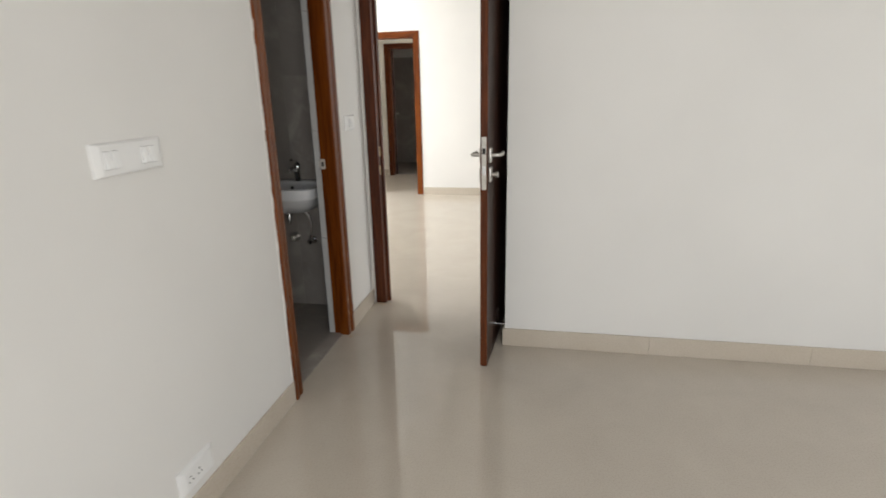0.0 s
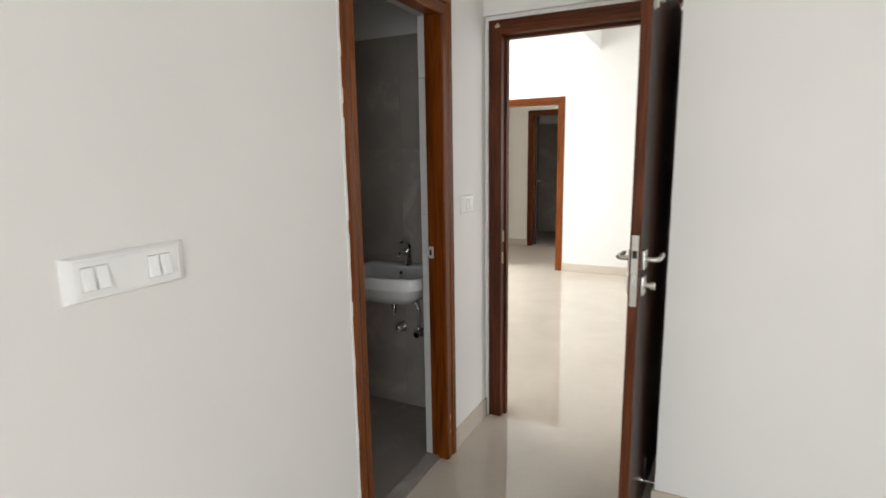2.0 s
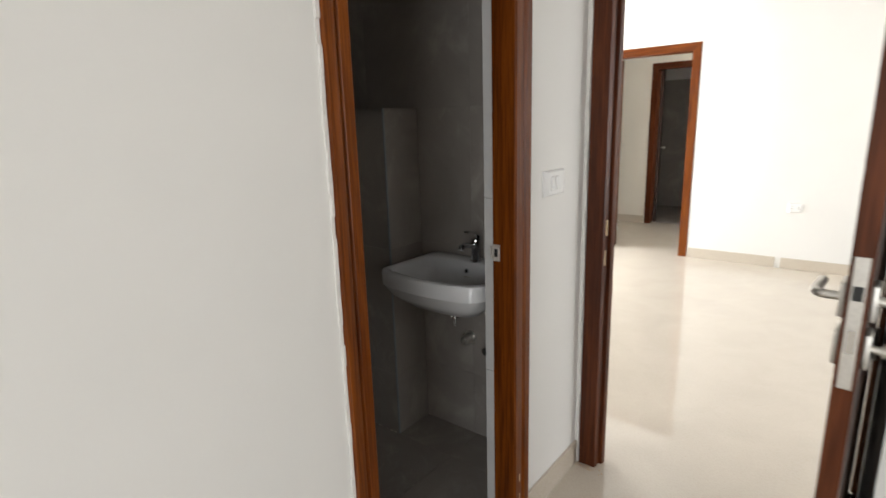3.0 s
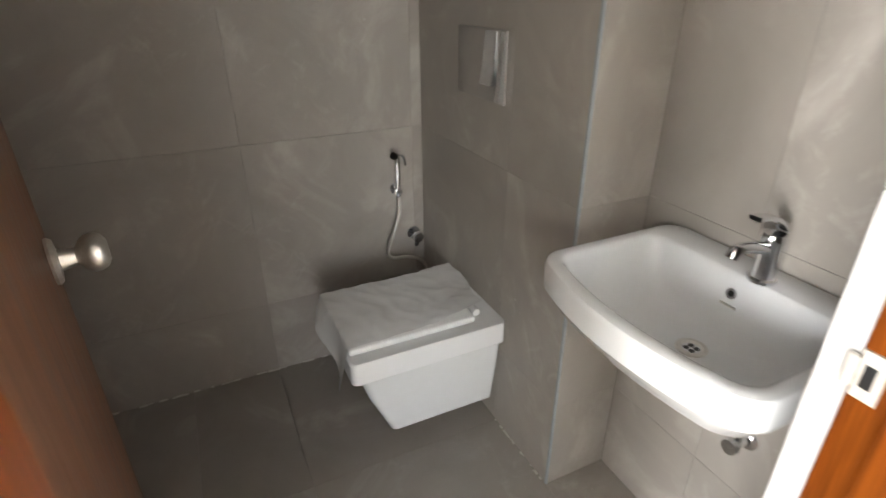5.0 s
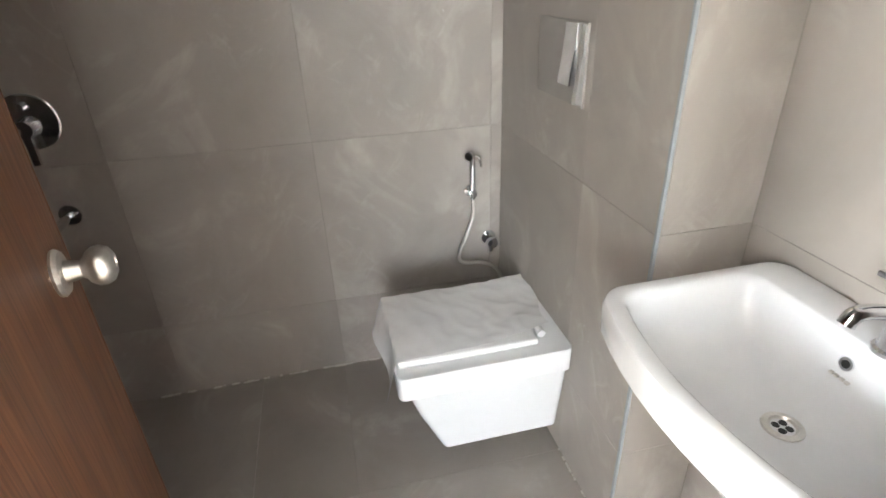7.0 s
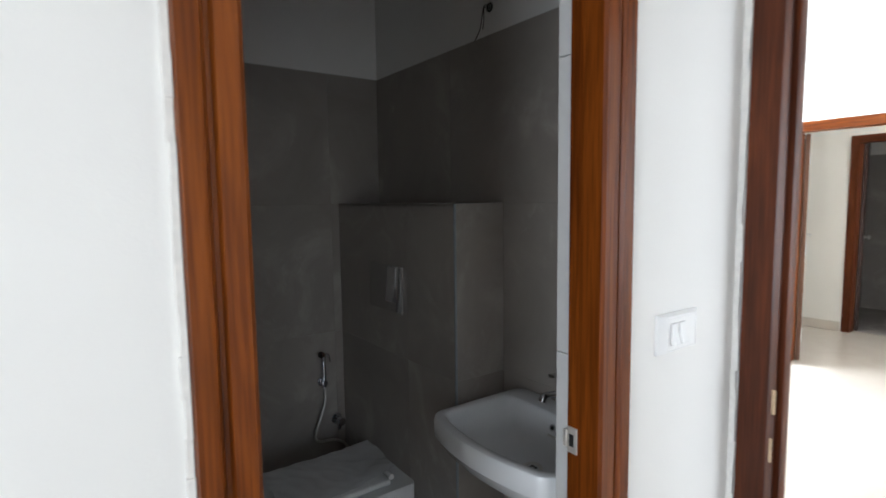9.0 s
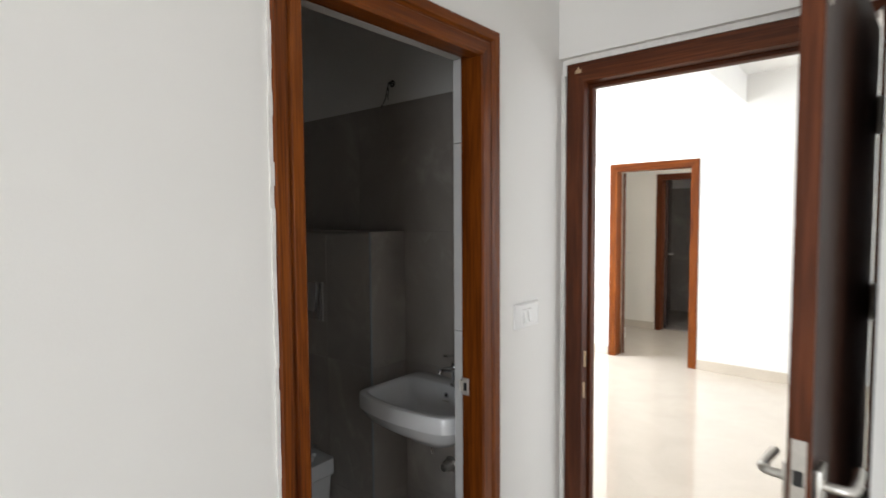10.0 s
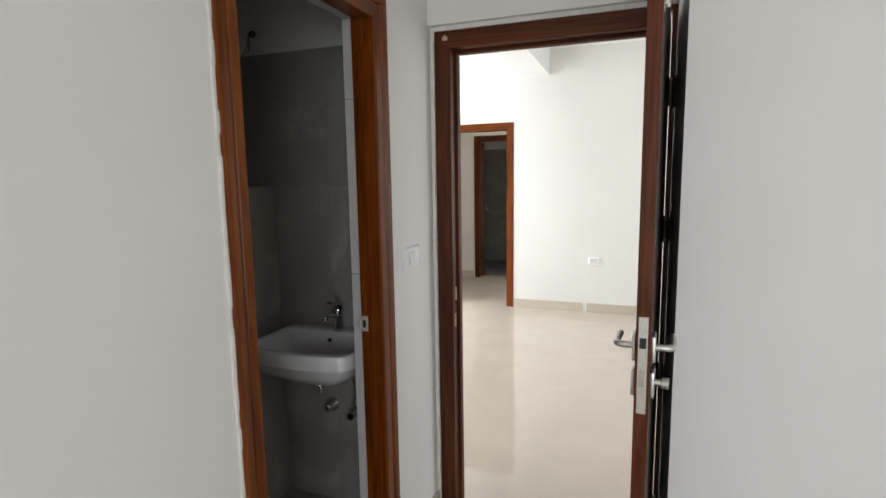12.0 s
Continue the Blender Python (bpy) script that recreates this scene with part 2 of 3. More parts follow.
def thing(name, label, category, place=(0, 0, 0), kind="", group=""):
    ob = new(name)
    ob.location = place
    return tagged(ob, label, category, group, kind)


def block(name, a, b, mat, label, category="wall"):
    return tagged(part(name, box(bmesh.new(), a, b), mat), label, category, kind="structure")


def many(name, boxes, mat, label, category="wall"):
    bm = bmesh.new()
    for a, b in boxes:
        box(bm, a, b)
    return tagged(part(name, bm, mat), label, category, kind="structure")


# ---------------------------------------------------------------- structure
H = 2.95        # ceiling
BX = -0.112     # bathroom face of the wall between bedroom and bathroom
FX = -1.703     # tiled west wall of the bathroom
NY = 3.523      # tiled north wall of the bathroom
BY = 3.304      # front of the boxed-in cistern
BOXX = -0.777   # east side of the boxed-in cistern
BOXZ = 1.526
TILE = 0.61
SY = 0.95       # south end of the bathroom
T = 0.008       # tile thickness

block("floor", (-0.09, -1.9, -0.12), (4.7, 12.0, 0.0), M_FLOOR, "polished cream vitrified tile floor", "floor")
block("floor_far", (-3.2, 3.75, -0.12), (-0.09, 12.0, 0.0), M_FLOOR, "polished cream vitrified tile floor of living room", "floor")
block("floor_bath", (-1.9, SY - 0.15, -0.12), (-0.09, 3.75, -0.016), M_GROUT, "bathroom floor bed under grey tiles", "floor")
block("ceiling", (-1.9, -1.9, H), (4.7, 3.75, H + 0.1), M_CEIL, "white painted flat bedroom ceiling", "ceiling")
block("ceiling_living", (-3.2, 3.75, H), (4.7, 12.0, H + 0.1), M_CEIL, "white painted living room ceiling", "ceiling")

# bedroom
many("wall_west", [((BX, -1.75, 0), (0, 2.387, H)), ((BX, 3.132, 0), (0, 3.6, H)), ((BX, 2.387, 2.13), (0, 3.132, H))], M_WALL,
     "white painted bedroom wall with bathroom doorway")
many("wall_north", [((-1.9, 3.6, 0), (0.04, 3.75, H)), ((0.965, 3.6, 0), (4.7, 3.75, H)), ((0.04, 3.6, 2.13), (0.965, 3.75, H)), ((0.0, 3.568, 2.176), (0.953, 3.6, H))], M_WALL,
     "white painted wall round the bedroom doorway")
many("wall_recess", [((0.953, 3.084, 0), (4.55, 3.25, H)), ((0.953, 3.25, 0), (1.1, 3.6, H))], M_WALL,
     "white painted bedroom wall beside the entrance recess")
many("wall_east", [((4.55, -1.75, 0), (4.7, 0.3, H)), ((4.55, 2.3, 0), (4.7, 3.6, H)), ((4.55, 0.3, 2.35), (4.7, 2.3, H)), ((4.55, 0.3, 0), (4.7, 2.3, 0.35))], M_WALL, "white painted bedroom wall with a window opening")
many("wall_south", [((BX, -1.9, 0), (1.2, -1.75, H)), ((3.2, -1.9, 0), (4.7, -1.75, H)), ((1.2, -1.9, 2.35), (3.2, -1.75, H)), ((1.2, -1.9, 0), (3.2, -1.75, 0.35))],
     M_WALL, "white painted wall with the bedroom window opening")

# bathroom shell, behind its tiles
block("wall_bath_west", (-1.9, SY - 0.15, -0.016), (FX - T, 3.6, 2.128), M_GROUT, "bathroom wall clad in taupe tiles")
block("wall_bath_west_top", (-1.9, SY - 0.15, 2.128), (FX - 0.002, 3.6, H), M_WALL, "white painted bathroom wall above grey tiles")
block("wall_bath_north", (FX - T, NY + T, -0.016), (BX - 0.001, 3.6, 2.128), M_GROUT, "bathroom wall clad in taupe tiles")
block("wall_bath_north_top", (FX - 0.002, NY + 0.002, 2.128), (BX - 0.001, 3.6, H), M_WALL, "white painted bathroom wall above grey tiles")
block("wall_bath_south", (FX - T, SY - 0.15, -0.016), (BX, SY, H), M_WALL, "white painted bathroom end wall")
block("cistern_box", (FX - T, BY + T, -0.016), (BOXX - T, NY + T - 0.001, BOXZ - T), M_GROUT, "boxed-in cistern ledge clad in grey tiles", "ledge")

# living room and what lies beyond it
many("wall_living_north", [((-3.2, 7.57, 0), (-1.445, 7.72, H)), ((-0.575, 7.57, 0), (4.7, 7.72, H)), ((-1.445, 7.57, 2.14), (-0.575, 7.72, H))], M_WALL,
     "bright white living room wall with a doorway")
many("wall_living_west", [((-3.2, 3.75, 0), (-3.05, 5.7, H)), ((-3.2, 7.4, 0), (-3.05, 7.57, H)), ((-3.2, 5.7, 2.6), (-3.05, 7.4, H)), ((-3.2, 5.7, 0), (-3.05, 7.4, 0.3))],
     M_WALL, "white living room wall with a wide window opening")
# unseen wall; its opening is added to hold the extra lamp
many("wall_living_east", [((4.55, 3.75, 0), (4.7, 5.0, H)), ((4.55, 7.0, 0), (4.7, 7.57, H)), ((4.55, 5.0, 2.45), (4.7, 7.0, H)), ((4.55, 5.0, 0), (4.7, 7.0, 0.35))], M_WALL,
     "unseen white living room wall with an added light opening")
block("ceiling_beam", (-0.425, 3.75, 2.68), (-0.13, 7.57, H), M_CEIL, "white painted concrete ceiling beam", "beam")
many("wall_far_room", [((-3.2, 9.29, 0), (-1.50, 9.44, H)), ((-0.67, 9.29, 0), (1.3, 9.44, H)), ((-1.50, 9.29, 2.14), (-0.67, 9.44, H))], M_CREAM,
     "cream painted far room wall with a doorway")
block("wall_far_room_west", (-3.2, 7.72, 0), (-3.05, 9.29, H), M_CREAM, "cream painted far room side wall")
# unseen side wall, opened only for the far room's added fill
many("wall_far_room_east", [((1.15, 7.72, 0), (1.3, 7.9, H)), ((1.15, 9.0, 0), (1.3, 9.29, H)), ((1.15, 7.9, 2.2), (1.3, 9.0, H)), ((1.15, 7.9, 0), (1.3, 9.0, 0.8))],
     M_CREAM, "unseen cream far room wall with an added light opening")
block("wall_far_bath_back", (-3.2, 11.0, 0), (0.4, 11.15, 2.06), M_TILE, "dark grey tiled far bathroom wall")
block("wall_far_bath_top", (-3.2, 11.0, 2.06), (0.4, 11.15, H), M_WALL, "white band above far bathroom tiles")
block("wall_far_bath_west", (-2.0, 9.44, 0), (-1.85, 11.0, H), M_TILE, "dark grey tiled far bathroom side wall")
block("wall_far_bath_east", (-0.3, 9.44, 0), (-0.15, 11.0, H), M_TILE, "dark grey tiled far bathroom side wall")
block("wall_far_bath_floor", (-1.85, 9.40, 0.004), (-0.3, 11.0, 0.008), M_FLOORTILE, "dark grey far bathroom floor", "floor")


# skirting tiles, slightly proud of the wall with a bevelled top
def skirting(name, a, b):
    return tagged(part(name, box(bmesh.new(), a, b, 0.0012, 1), M_SKIRT), "beige polished skirting tile along the wall foot", "skirting", kind="structure")


SK = 0.104
for y0, y1 in ((-1.75, -0.953), (-0.952, -0.152), (-0.1512, 0.6488), (0.6496, 1.4496), (1.4504, 2.347), (3.157, 3.588)):
    skirting("baseboard", (0.0005, y0, 0), (0.011, y1, SK))
for x0 in (0.941, 1.7418, 2.5426, 3.3434):
    skirting("baseboard", (x0, 3.072, 0), (min(x0 + 0.8, 4.55), 3.0835, SK))
skirting("baseboard", (0.941, 3.0865, 0), (0.9525, 3.59, SK))
for x0 in (-0.525, 0.325, 1.128, 1.931, 2.734):
    skirting("baseboard", (x0, 7.558, 0), (x0 + 0.8, 7.5695, SK))
skirting("baseboard", (-3.0, 7.558, 0), (-1.49, 7.5695, SK))
skirting("baseboard", (-3.0, 9.278, 0), (-1.55, 9.2895, SK))


# ---------------------------------------------------------------- doors
def frame_parts(owner, profile, lo, hi, top, along, mats, low_profile=None, high_profile=None):
    """Two jambs and a head with mitred corners. profile: (depth, width outwards from the opening); along: axis of the opening."""
    def place(depth, s, z):
        return (depth, s, z) if along == "y" else (s, depth, z)
    for side, inner in ((-1, lo), (1, hi)):
        bm = bmesh.new()
        prof = (low_profile if side < 0 else high_profile) or profile
        loft(bm, [[place(d, inner + side * u, 0.0) for d, u in prof], [place(d, inner + side * u, top + u) for d, u in prof]])
        part("jamb", bm, mats[2], owner, smooth=True)
    bm = bmesh.new()
    loft(bm, [[place(d, lo - u, top + u) for d, u in profile], [place(d, hi + u, top + u) for d, u in profile]])
    part("head", bm, mats[1 if along == "y" else 0], owner, smooth=True)


def butt_hinge(parent, x, y, z, mat, side=1):
    bm = bmesh.new()
    box(bm, (x - 0.003, y - 0.03 * side, z - 0.05), (x + 0.0, y, z + 0.05))
    lathe(bm, [(0, 0.0), (0, 0.006), (0.1, 0.006), (0.1, 0.0)], (x, y + 0.004 * side, z - 0.05), (0, 0, 1), 10)
    part("hinge", bm, mat, parent, "steel butt hinge", True)


def lever(parent, x, z, face, sign, mat):
    """Lever handle on a small square rose; sign: the side of the leaf; the lever points to the hinge."""
    bm = bmesh.new()
    box(bm, (x - 0.028, face, z - 0.034), (x + 0.028, face + sign * 0.011, z + 0.034), 0.003)
    tube(bm, [(x, face, z), (x, face + sign * 0.03, z), (x - 0.006, face + sign * 0.047, z), (x - 0.03, face + sign * 0.052, z), (x - 0.105, face + sign * 0.05, z)], 0.009, 12)
    part("handle", bm, mat, parent, "brushed steel lever handle", True)


def key_rose(parent, x, z, face, sign, mat, knob):
    bm = bmesh.new()
    box(bm, (x - 0.028, face, z - 0.034), (x + 0.028, face + sign * 0.011, z + 0.034), 0.003)
    if knob:
        lathe(bm, [(0, 0.0), (0, 0.008), (0.02, 0.008), (0.022, 0.014), (0.036, 0.015), (0.039, 0.012), (0.039, 0.0)], (x, face + sign * 0.006, z), (0, sign, 0), 16)
    else:
        lathe(bm, [(0, 0.0), (0, 0.011), (0.006, 0.010), (0.006, 0.0)], (x, face + sign * 0.006, z), (0, sign, 0), 16)
    part("lock_cylinder", bm, mat, parent, "brushed steel lock turn" if knob else "brushed steel key rose", True)


def door_leaf(owner, hinge, free, height, thick, mat, edge_mat, label):
    """A leaf from the hinge line to its free edge: x along the leaf, y through it."""
    d = Vector(free) - Vector(hinge)
    w = d.length
    bm = box(bmesh.new(), (0, -thick / 2, 0.008), (w - 0.006, thick / 2, height), 0.0015, 1)
    leaf = part("leaf", bm, mat, owner, label)
    leaf.matrix_basis = pose(hinge[0], hinge[1], 0, 0, 0, math.degrees(math.atan2(d.y, d.x)))
    part("lipping", box(bmesh.new(), (w - 0.006, -thick / 2, 0.008), (w, thick / 2, height), 0.0015, 1), edge_mat, leaf, "reddish wooden edge lipping")
    return leaf, w


def bathroom_frame_profile(x0, depth):
    return [(x0 - depth, 0.014), (x0 - 0.056, 0.014), (x0 - 0.055, 0.0), (x0 - 0.008, 0), (x0 - 0.002, 0.006), (x0 - 0.002, 0.042), (x0 - 0.008, 0.046), (x0 - 0.008, 0.052), (x0 + 0.002, 0.057),
            (x0 + 0.004, 0.068), (x0 + 0.004, 0.083), (x0 - 0.011, 0.085), (x0 - 0.011, 0.046), (x0 - depth, 0.046)]


# bathroom door, open inwards
door_2 = thing("door_2", "open brown bathroom door in a varnished teak frame", "door", kind="structure")
# the hinge jamb is a flat board through the whole wall
HINGE_BOARD = [(-0.135, 0.008), (0.004, 0.010), (0.010, 0.016), (0.010, 0.042), (0.004, 0.046), (0.004, 0.052), (0.014, 0.057), (0.016, 0.068), (0.016, 0.083), (0.001, 0.085), (0.001, 0.046), (-0.135, 0.046)]
frame_parts(door_2, bathroom_frame_profile(0.012, 0.097), 2.437, 3.068, 2.078, "y", M_TEAK, HINGE_BOARD)
leaf, w = door_leaf(door_2, (-0.138, 2.408), (-0.781, 2.281), 2.08, 0.033, M_BATHLEAF, M_BATHLEAF, "brown laminate door leaf, standing open")
knob_bm = bmesh.new()
for s in (-1, 1):
    lathe(knob_bm, [(0, 0.0), (0, 0.033), (0.004, 0.034), (0.009, 0.030), (0.011, 0.016), (0.03, 0.0125), (0.034, 0.015), (0.038, 0.022), (0.047, 0.028),
                    (0.056, 0.0285), (0.066, 0.024), (0.071, 0.015), (0.0715, 0.010), (0.069, 0.009), (0.069, 0)], (w - 0.085, s * 0.0165, 1.041), (0, s, 0), 28)
part("knob", knob_bm, M_STEEL, leaf, "round brushed steel door knob", True)
part("latch", box(bmesh.new(), (w - 0.001, -0.011, 1.005), (w + 0.0015, 0.011, 1.065), 0.0008, 1), M_STEEL, leaf)
for z in (0.25, 1.05, 1.85):
    butt_hinge(leaf, 0.0, -0.0165, z, M_STEEL, -1)
bm = box(bmesh.new(), (-0.083, 3.0785, 1.008), (-0.058, 3.083, 1.064), 0.001, 1)
box(bm, (-0.094, 3.0765, 1.018), (-0.084, 3.083, 1.054), 0.001, 1)
strike = part("strike_plate", bm, M_SATIN, door_2, "small steel strike plate on the jamb")
# solid black piece paints the shade within the strike slot
part("slot", box(bmesh.new(), (-0.077, 3.0775, 1.023), (-0.066, 3.0795, 1.049)), M_BLACK, strike)
bm = bmesh.new()
loft(bm, [[(-0.095, 2.4265, z0), (-0.095, 2.4300, z0), (-0.095 + d, 2.4290, z1), (-0.095 + d, 2.4265, z1)] for z0, z1, d in ((0.80, 0.83, 0.04), (0.95, 0.93, 0.08), (1.08, 1.06, 0.085), (1.15, 1.12, 0.06), (1.17, 1.15, 0.015))])
part("bare_wood_patch", bm, M_RAW, door_2, "bare pale splintered wood patch")
tagged(part("threshold", box(bmesh.new(), (BX - 0.006, 2.40, -0.012), (-0.03, 3.12, 0.003), 0.002, 1), M_FLOORTILE), "dark stone threshold strip of the bathroom door", "threshold", kind="structure")

# pale tile reveal between the teak frame and the bathroom
for z0, z1 in ((0.0, 0.604), (0.606, 1.214), (1.216, 1.824), (1.826, 2.09)):
    tagged(part("trim", box(bmesh.new(), (BX - 0.0095, 3.086, z0), (-0.0855, 3.131, z1), 0.001, 1), M_JAMBTILE), "pale grey tile lining the bathroom doorway", "tile lining", kind="structure")
tagged(part("trim", box(bmesh.new(), (BX - 0.0095, 2.388, 2.092), (-0.0855, 3.131, 2.129), 0.001, 1), M_JAMBTILE), "pale grey tile lining the bathroom doorway", "tile lining", kind="structure")

# bedroom entrance door, open into the recess
door_1 = thing("door_1", "open dark brown bedroom door with steel lever handle", "door", kind="structure")
ENTRY = [(3.592, 0.020), (3.592, 0.088), (3.598, 0.091), (3.662, 0.091), (3.662, 0.0), (3.640, 0.0), (3.634, 0.003), (3.634, 0.014), (3.630, 0.017), (3.598, 0.017)]
HINGE_SIDE = [(3.592, 0.0732), (3.592, 0.110), (3.64, 0.110), (3.64, 0.0745)]
frame_parts(door_1, ENTRY, 0.108, 0.862, 2.066, "x", M_DARKWOOD, None, HINGE_SIDE)
leaf, w = door_leaf(door_1, (0.915, 3.588), (0.862, 2.80), 2.078, 0.035, M_LEAF, M_EDGE, "dark brown veneered door leaf, standing open")
F = 0.0175
bm = box(bmesh.new(), (w - 0.001, -0.0115, 0.955), (w + 0.002, 0.0115, 1.205), 0.0008, 1)
lock = part("lock_plate", bm, M_STEEL, leaf, "long brushed steel mortise lock face plate")
# no cut-out: the opening's shade is a black piece on the plate
part("latch", box(bmesh.new(), (w + 0.0015, -0.008, 1.125), (w + 0.0026, 0.008, 1.152), 0.0004, 1), M_BLACK, lock, "black piece shading the latch opening")
part("dead_bolt", box(bmesh.new(), (w + 0.0015, -0.007, 1.025), (w + 0.0035, 0.007, 1.07), 0.0006, 1), M_CHROME, lock)
for s in (-1, 1):
    lever(leaf, w - 0.055, 1.115, s * F, s, M_STEEL)
    key_rose(leaf, w - 0.055, 1.022, s * F, s, M_STEEL, s > 0)
bolt = part("tower_bolt", box(bmesh.new(), (w - 0.05, F, 1.93), (w - 0.02, F + 0.003, 2.06), 0.001, 1), M_STEEL, leaf, "steel tower bolt")
bm = bmesh.new()
lathe(bm, [(0, 0), (0, 0.006), (0.135, 0.006), (0.135, 0)], (w - 0.035, F + 0.009, 1.935), (0, 0, 1), 12)
lathe(bm, [(0, 0), (0, 0.004), (0.012, 0.004), (0.013, 0.008), (0.02, 0.008), (0.02, 0)], (w - 0.035, F + 0.012, 1.955), (0, 1, 0), 12)
for z in (1.945, 1.99, 2.04):
    box(bm, (w - 0.045, F + 0.003, z - 0.006), (w - 0.025, F + 0.012, z + 0.006), 0.001, 1)
part("rod", bm, M_STEEL, bolt, smooth=True)
for z in (0.22, 0.78, 1.35, 1.85):
    butt_hinge(leaf, 0.0, F, z, M_STEEL)
bm = bmesh.new()
lathe(bm, [(0, 0), (0, 0.017), (0.004, 0.017), (0.006, 0.006), (0.05, 0.006), (0.052, 0.010), (0.06, 0.010), (0.06, 0)], (w - 0.30, F, 0.125), (0, 1, 0), 16)
box(bm, (w - 0.36, F, 0.1), (w - 0.34, F + 0.006, 0.2), 0.002, 1)
part("door_stop", bm, M_CHROME, leaf, "chrome rod door stop", True)
# crumbs of dirt at the frame feet
rng = random.Random(2)
bm = bmesh.new()
for i in range(70):
    near = rng.random() < 0.6
    x = (0.03 if near else -0.01) + rng.gauss(0.03, 0.03)
    y = (3.57 if near else 3.06) + rng.gauss(0.0, 0.012)
    s = 0.0015 + 0.003 * rng.random()
    if x > 0.012 or not near:
        box(bm, (x, y, -0.0002), (x + s, y + s, s * 0.7))
tagged(part("dirt_crumbs", bm, M_RAW), "brown dirt crumbs at the door frame feet", "dirt", kind="stuff")
for z, h in ((0.20, 0.03), (0.13, 0.02), (0.02, 0.015)):
    part("chip", box(bmesh.new(), (0.001, 3.083 + 0.012, z), (0.0106, 3.083 + 0.017, z + h), 0.0005, 1), M_RAW, door_2, "bare chipped patch")
# chips and plaster smears on the entrance frame
for x0, x1, z0, z1 in ((0.055, 0.078, 2.118, 2.132), (0.063, 0.07, 2.13, 2.14), (0.098, 0.106, 1.02, 1.08), (0.096, 0.102, 0.90, 0.96)):
    bm = box(bmesh.new(), (x0, 3.5905, z0), (x1, 3.5925, z1), 0.0006, 1)
    part("chip", bm, M_RAW, door_1, "bare chipped patch")
rng = random.Random(4)
bm = bmesh.new()
for i in range(46):
    z = i * 0.046
    box(bm, (0.0008, 3.5905 - rng.random() * 0.004, z), (0.0135 + rng.random() * 0.006, 3.5995, z + 0.047))
tagged(part("trim", bm, M_FILLER), "rough white filler beside the entrance frame", "filler", kind="structure")
bm = bmesh.new()
for i in range(20):
    x = 0.02 + i * 0.0465
    box(bm, (x, 3.5905, 2.1575 - 0.001), (x + 0.047, 3.5995, 2.1755))
tagged(part("trim", bm, M_FILLER), "rough white filler above the entrance frame", "filler", kind="structure")
bm = bmesh.new()
for i in range(46):
    z = i * 0.0472
    box(bm, (0.0004, 2.3455 - rng.random() * 0.0035, z), (0.004 + rng.random() * 0.004, 2.3515, z + 0.048))
tagged(part("trim", bm, M_FILLER), "rough white filler beside the bathroom frame", "filler", kind="structure")

# door between living room and far room
door_3 = thing("door_3", "open brown door in a light teak frame beyond living room", "door", kind="structure")
frame_parts(door_3, [(7.563, 0), (7.563, 0.08), (7.567, 0.084), (7.569, 0.084), (7.569, 0.04), (7.71, 0.04), (7.71, 0.0)], -1.40, -0.618, 2.098, "x", M_TEAK)
leaf, w = door_leaf(door_3, (-1.372, 7.715), (-1.655, 8.44), 2.09, 0.035, M_BATHLEAF, M_EDGE, "brown door leaf, standing open")
for s in (-1, 1):
    lever(leaf, w - 0.055, 1.14, s * F, s, M_STEEL)
for z in (0.25, 1.05, 1.88):
    part("hinge", box(bmesh.new(), (0.0, -F - 0.004, z - 0.06), (0.03, -F, z + 0.06), 0.001, 1), M_SWITCH, leaf, "pale butt hinge")

# door from far room to far bathroom
door_4 = thing("door_4", "open dark brown far bathroom door and frame", "door", kind="structure")
frame_parts(door_4, [(9.283, 0), (9.283, 0.08), (9.289, 0.082), (9.289, 0.04), (9.40, 0.04), (9.40, 0.0)], -1.455, -0.70, 2.098, "x", M_DARKWOOD)
leaf, w = door_leaf(door_4, (-1.435, 9.42), (-1.62, 10.08), 2.08, 0.035, M_LEAF, M_EDGE, "dark brown door leaf, standing open")
bm = bmesh.new()
lathe(bm, [(0, 0), (0, 0.03), (0.008, 0.028), (0.01, 0.012), (0.03, 0.012), (0.045, 0.027), (0.06, 0.024), (0.068, 0)], (w - 0.06, -F, 1.03), (0, -1, 0), 18)
part("knob", bm, M_STEEL, leaf, "steel door knob", True)


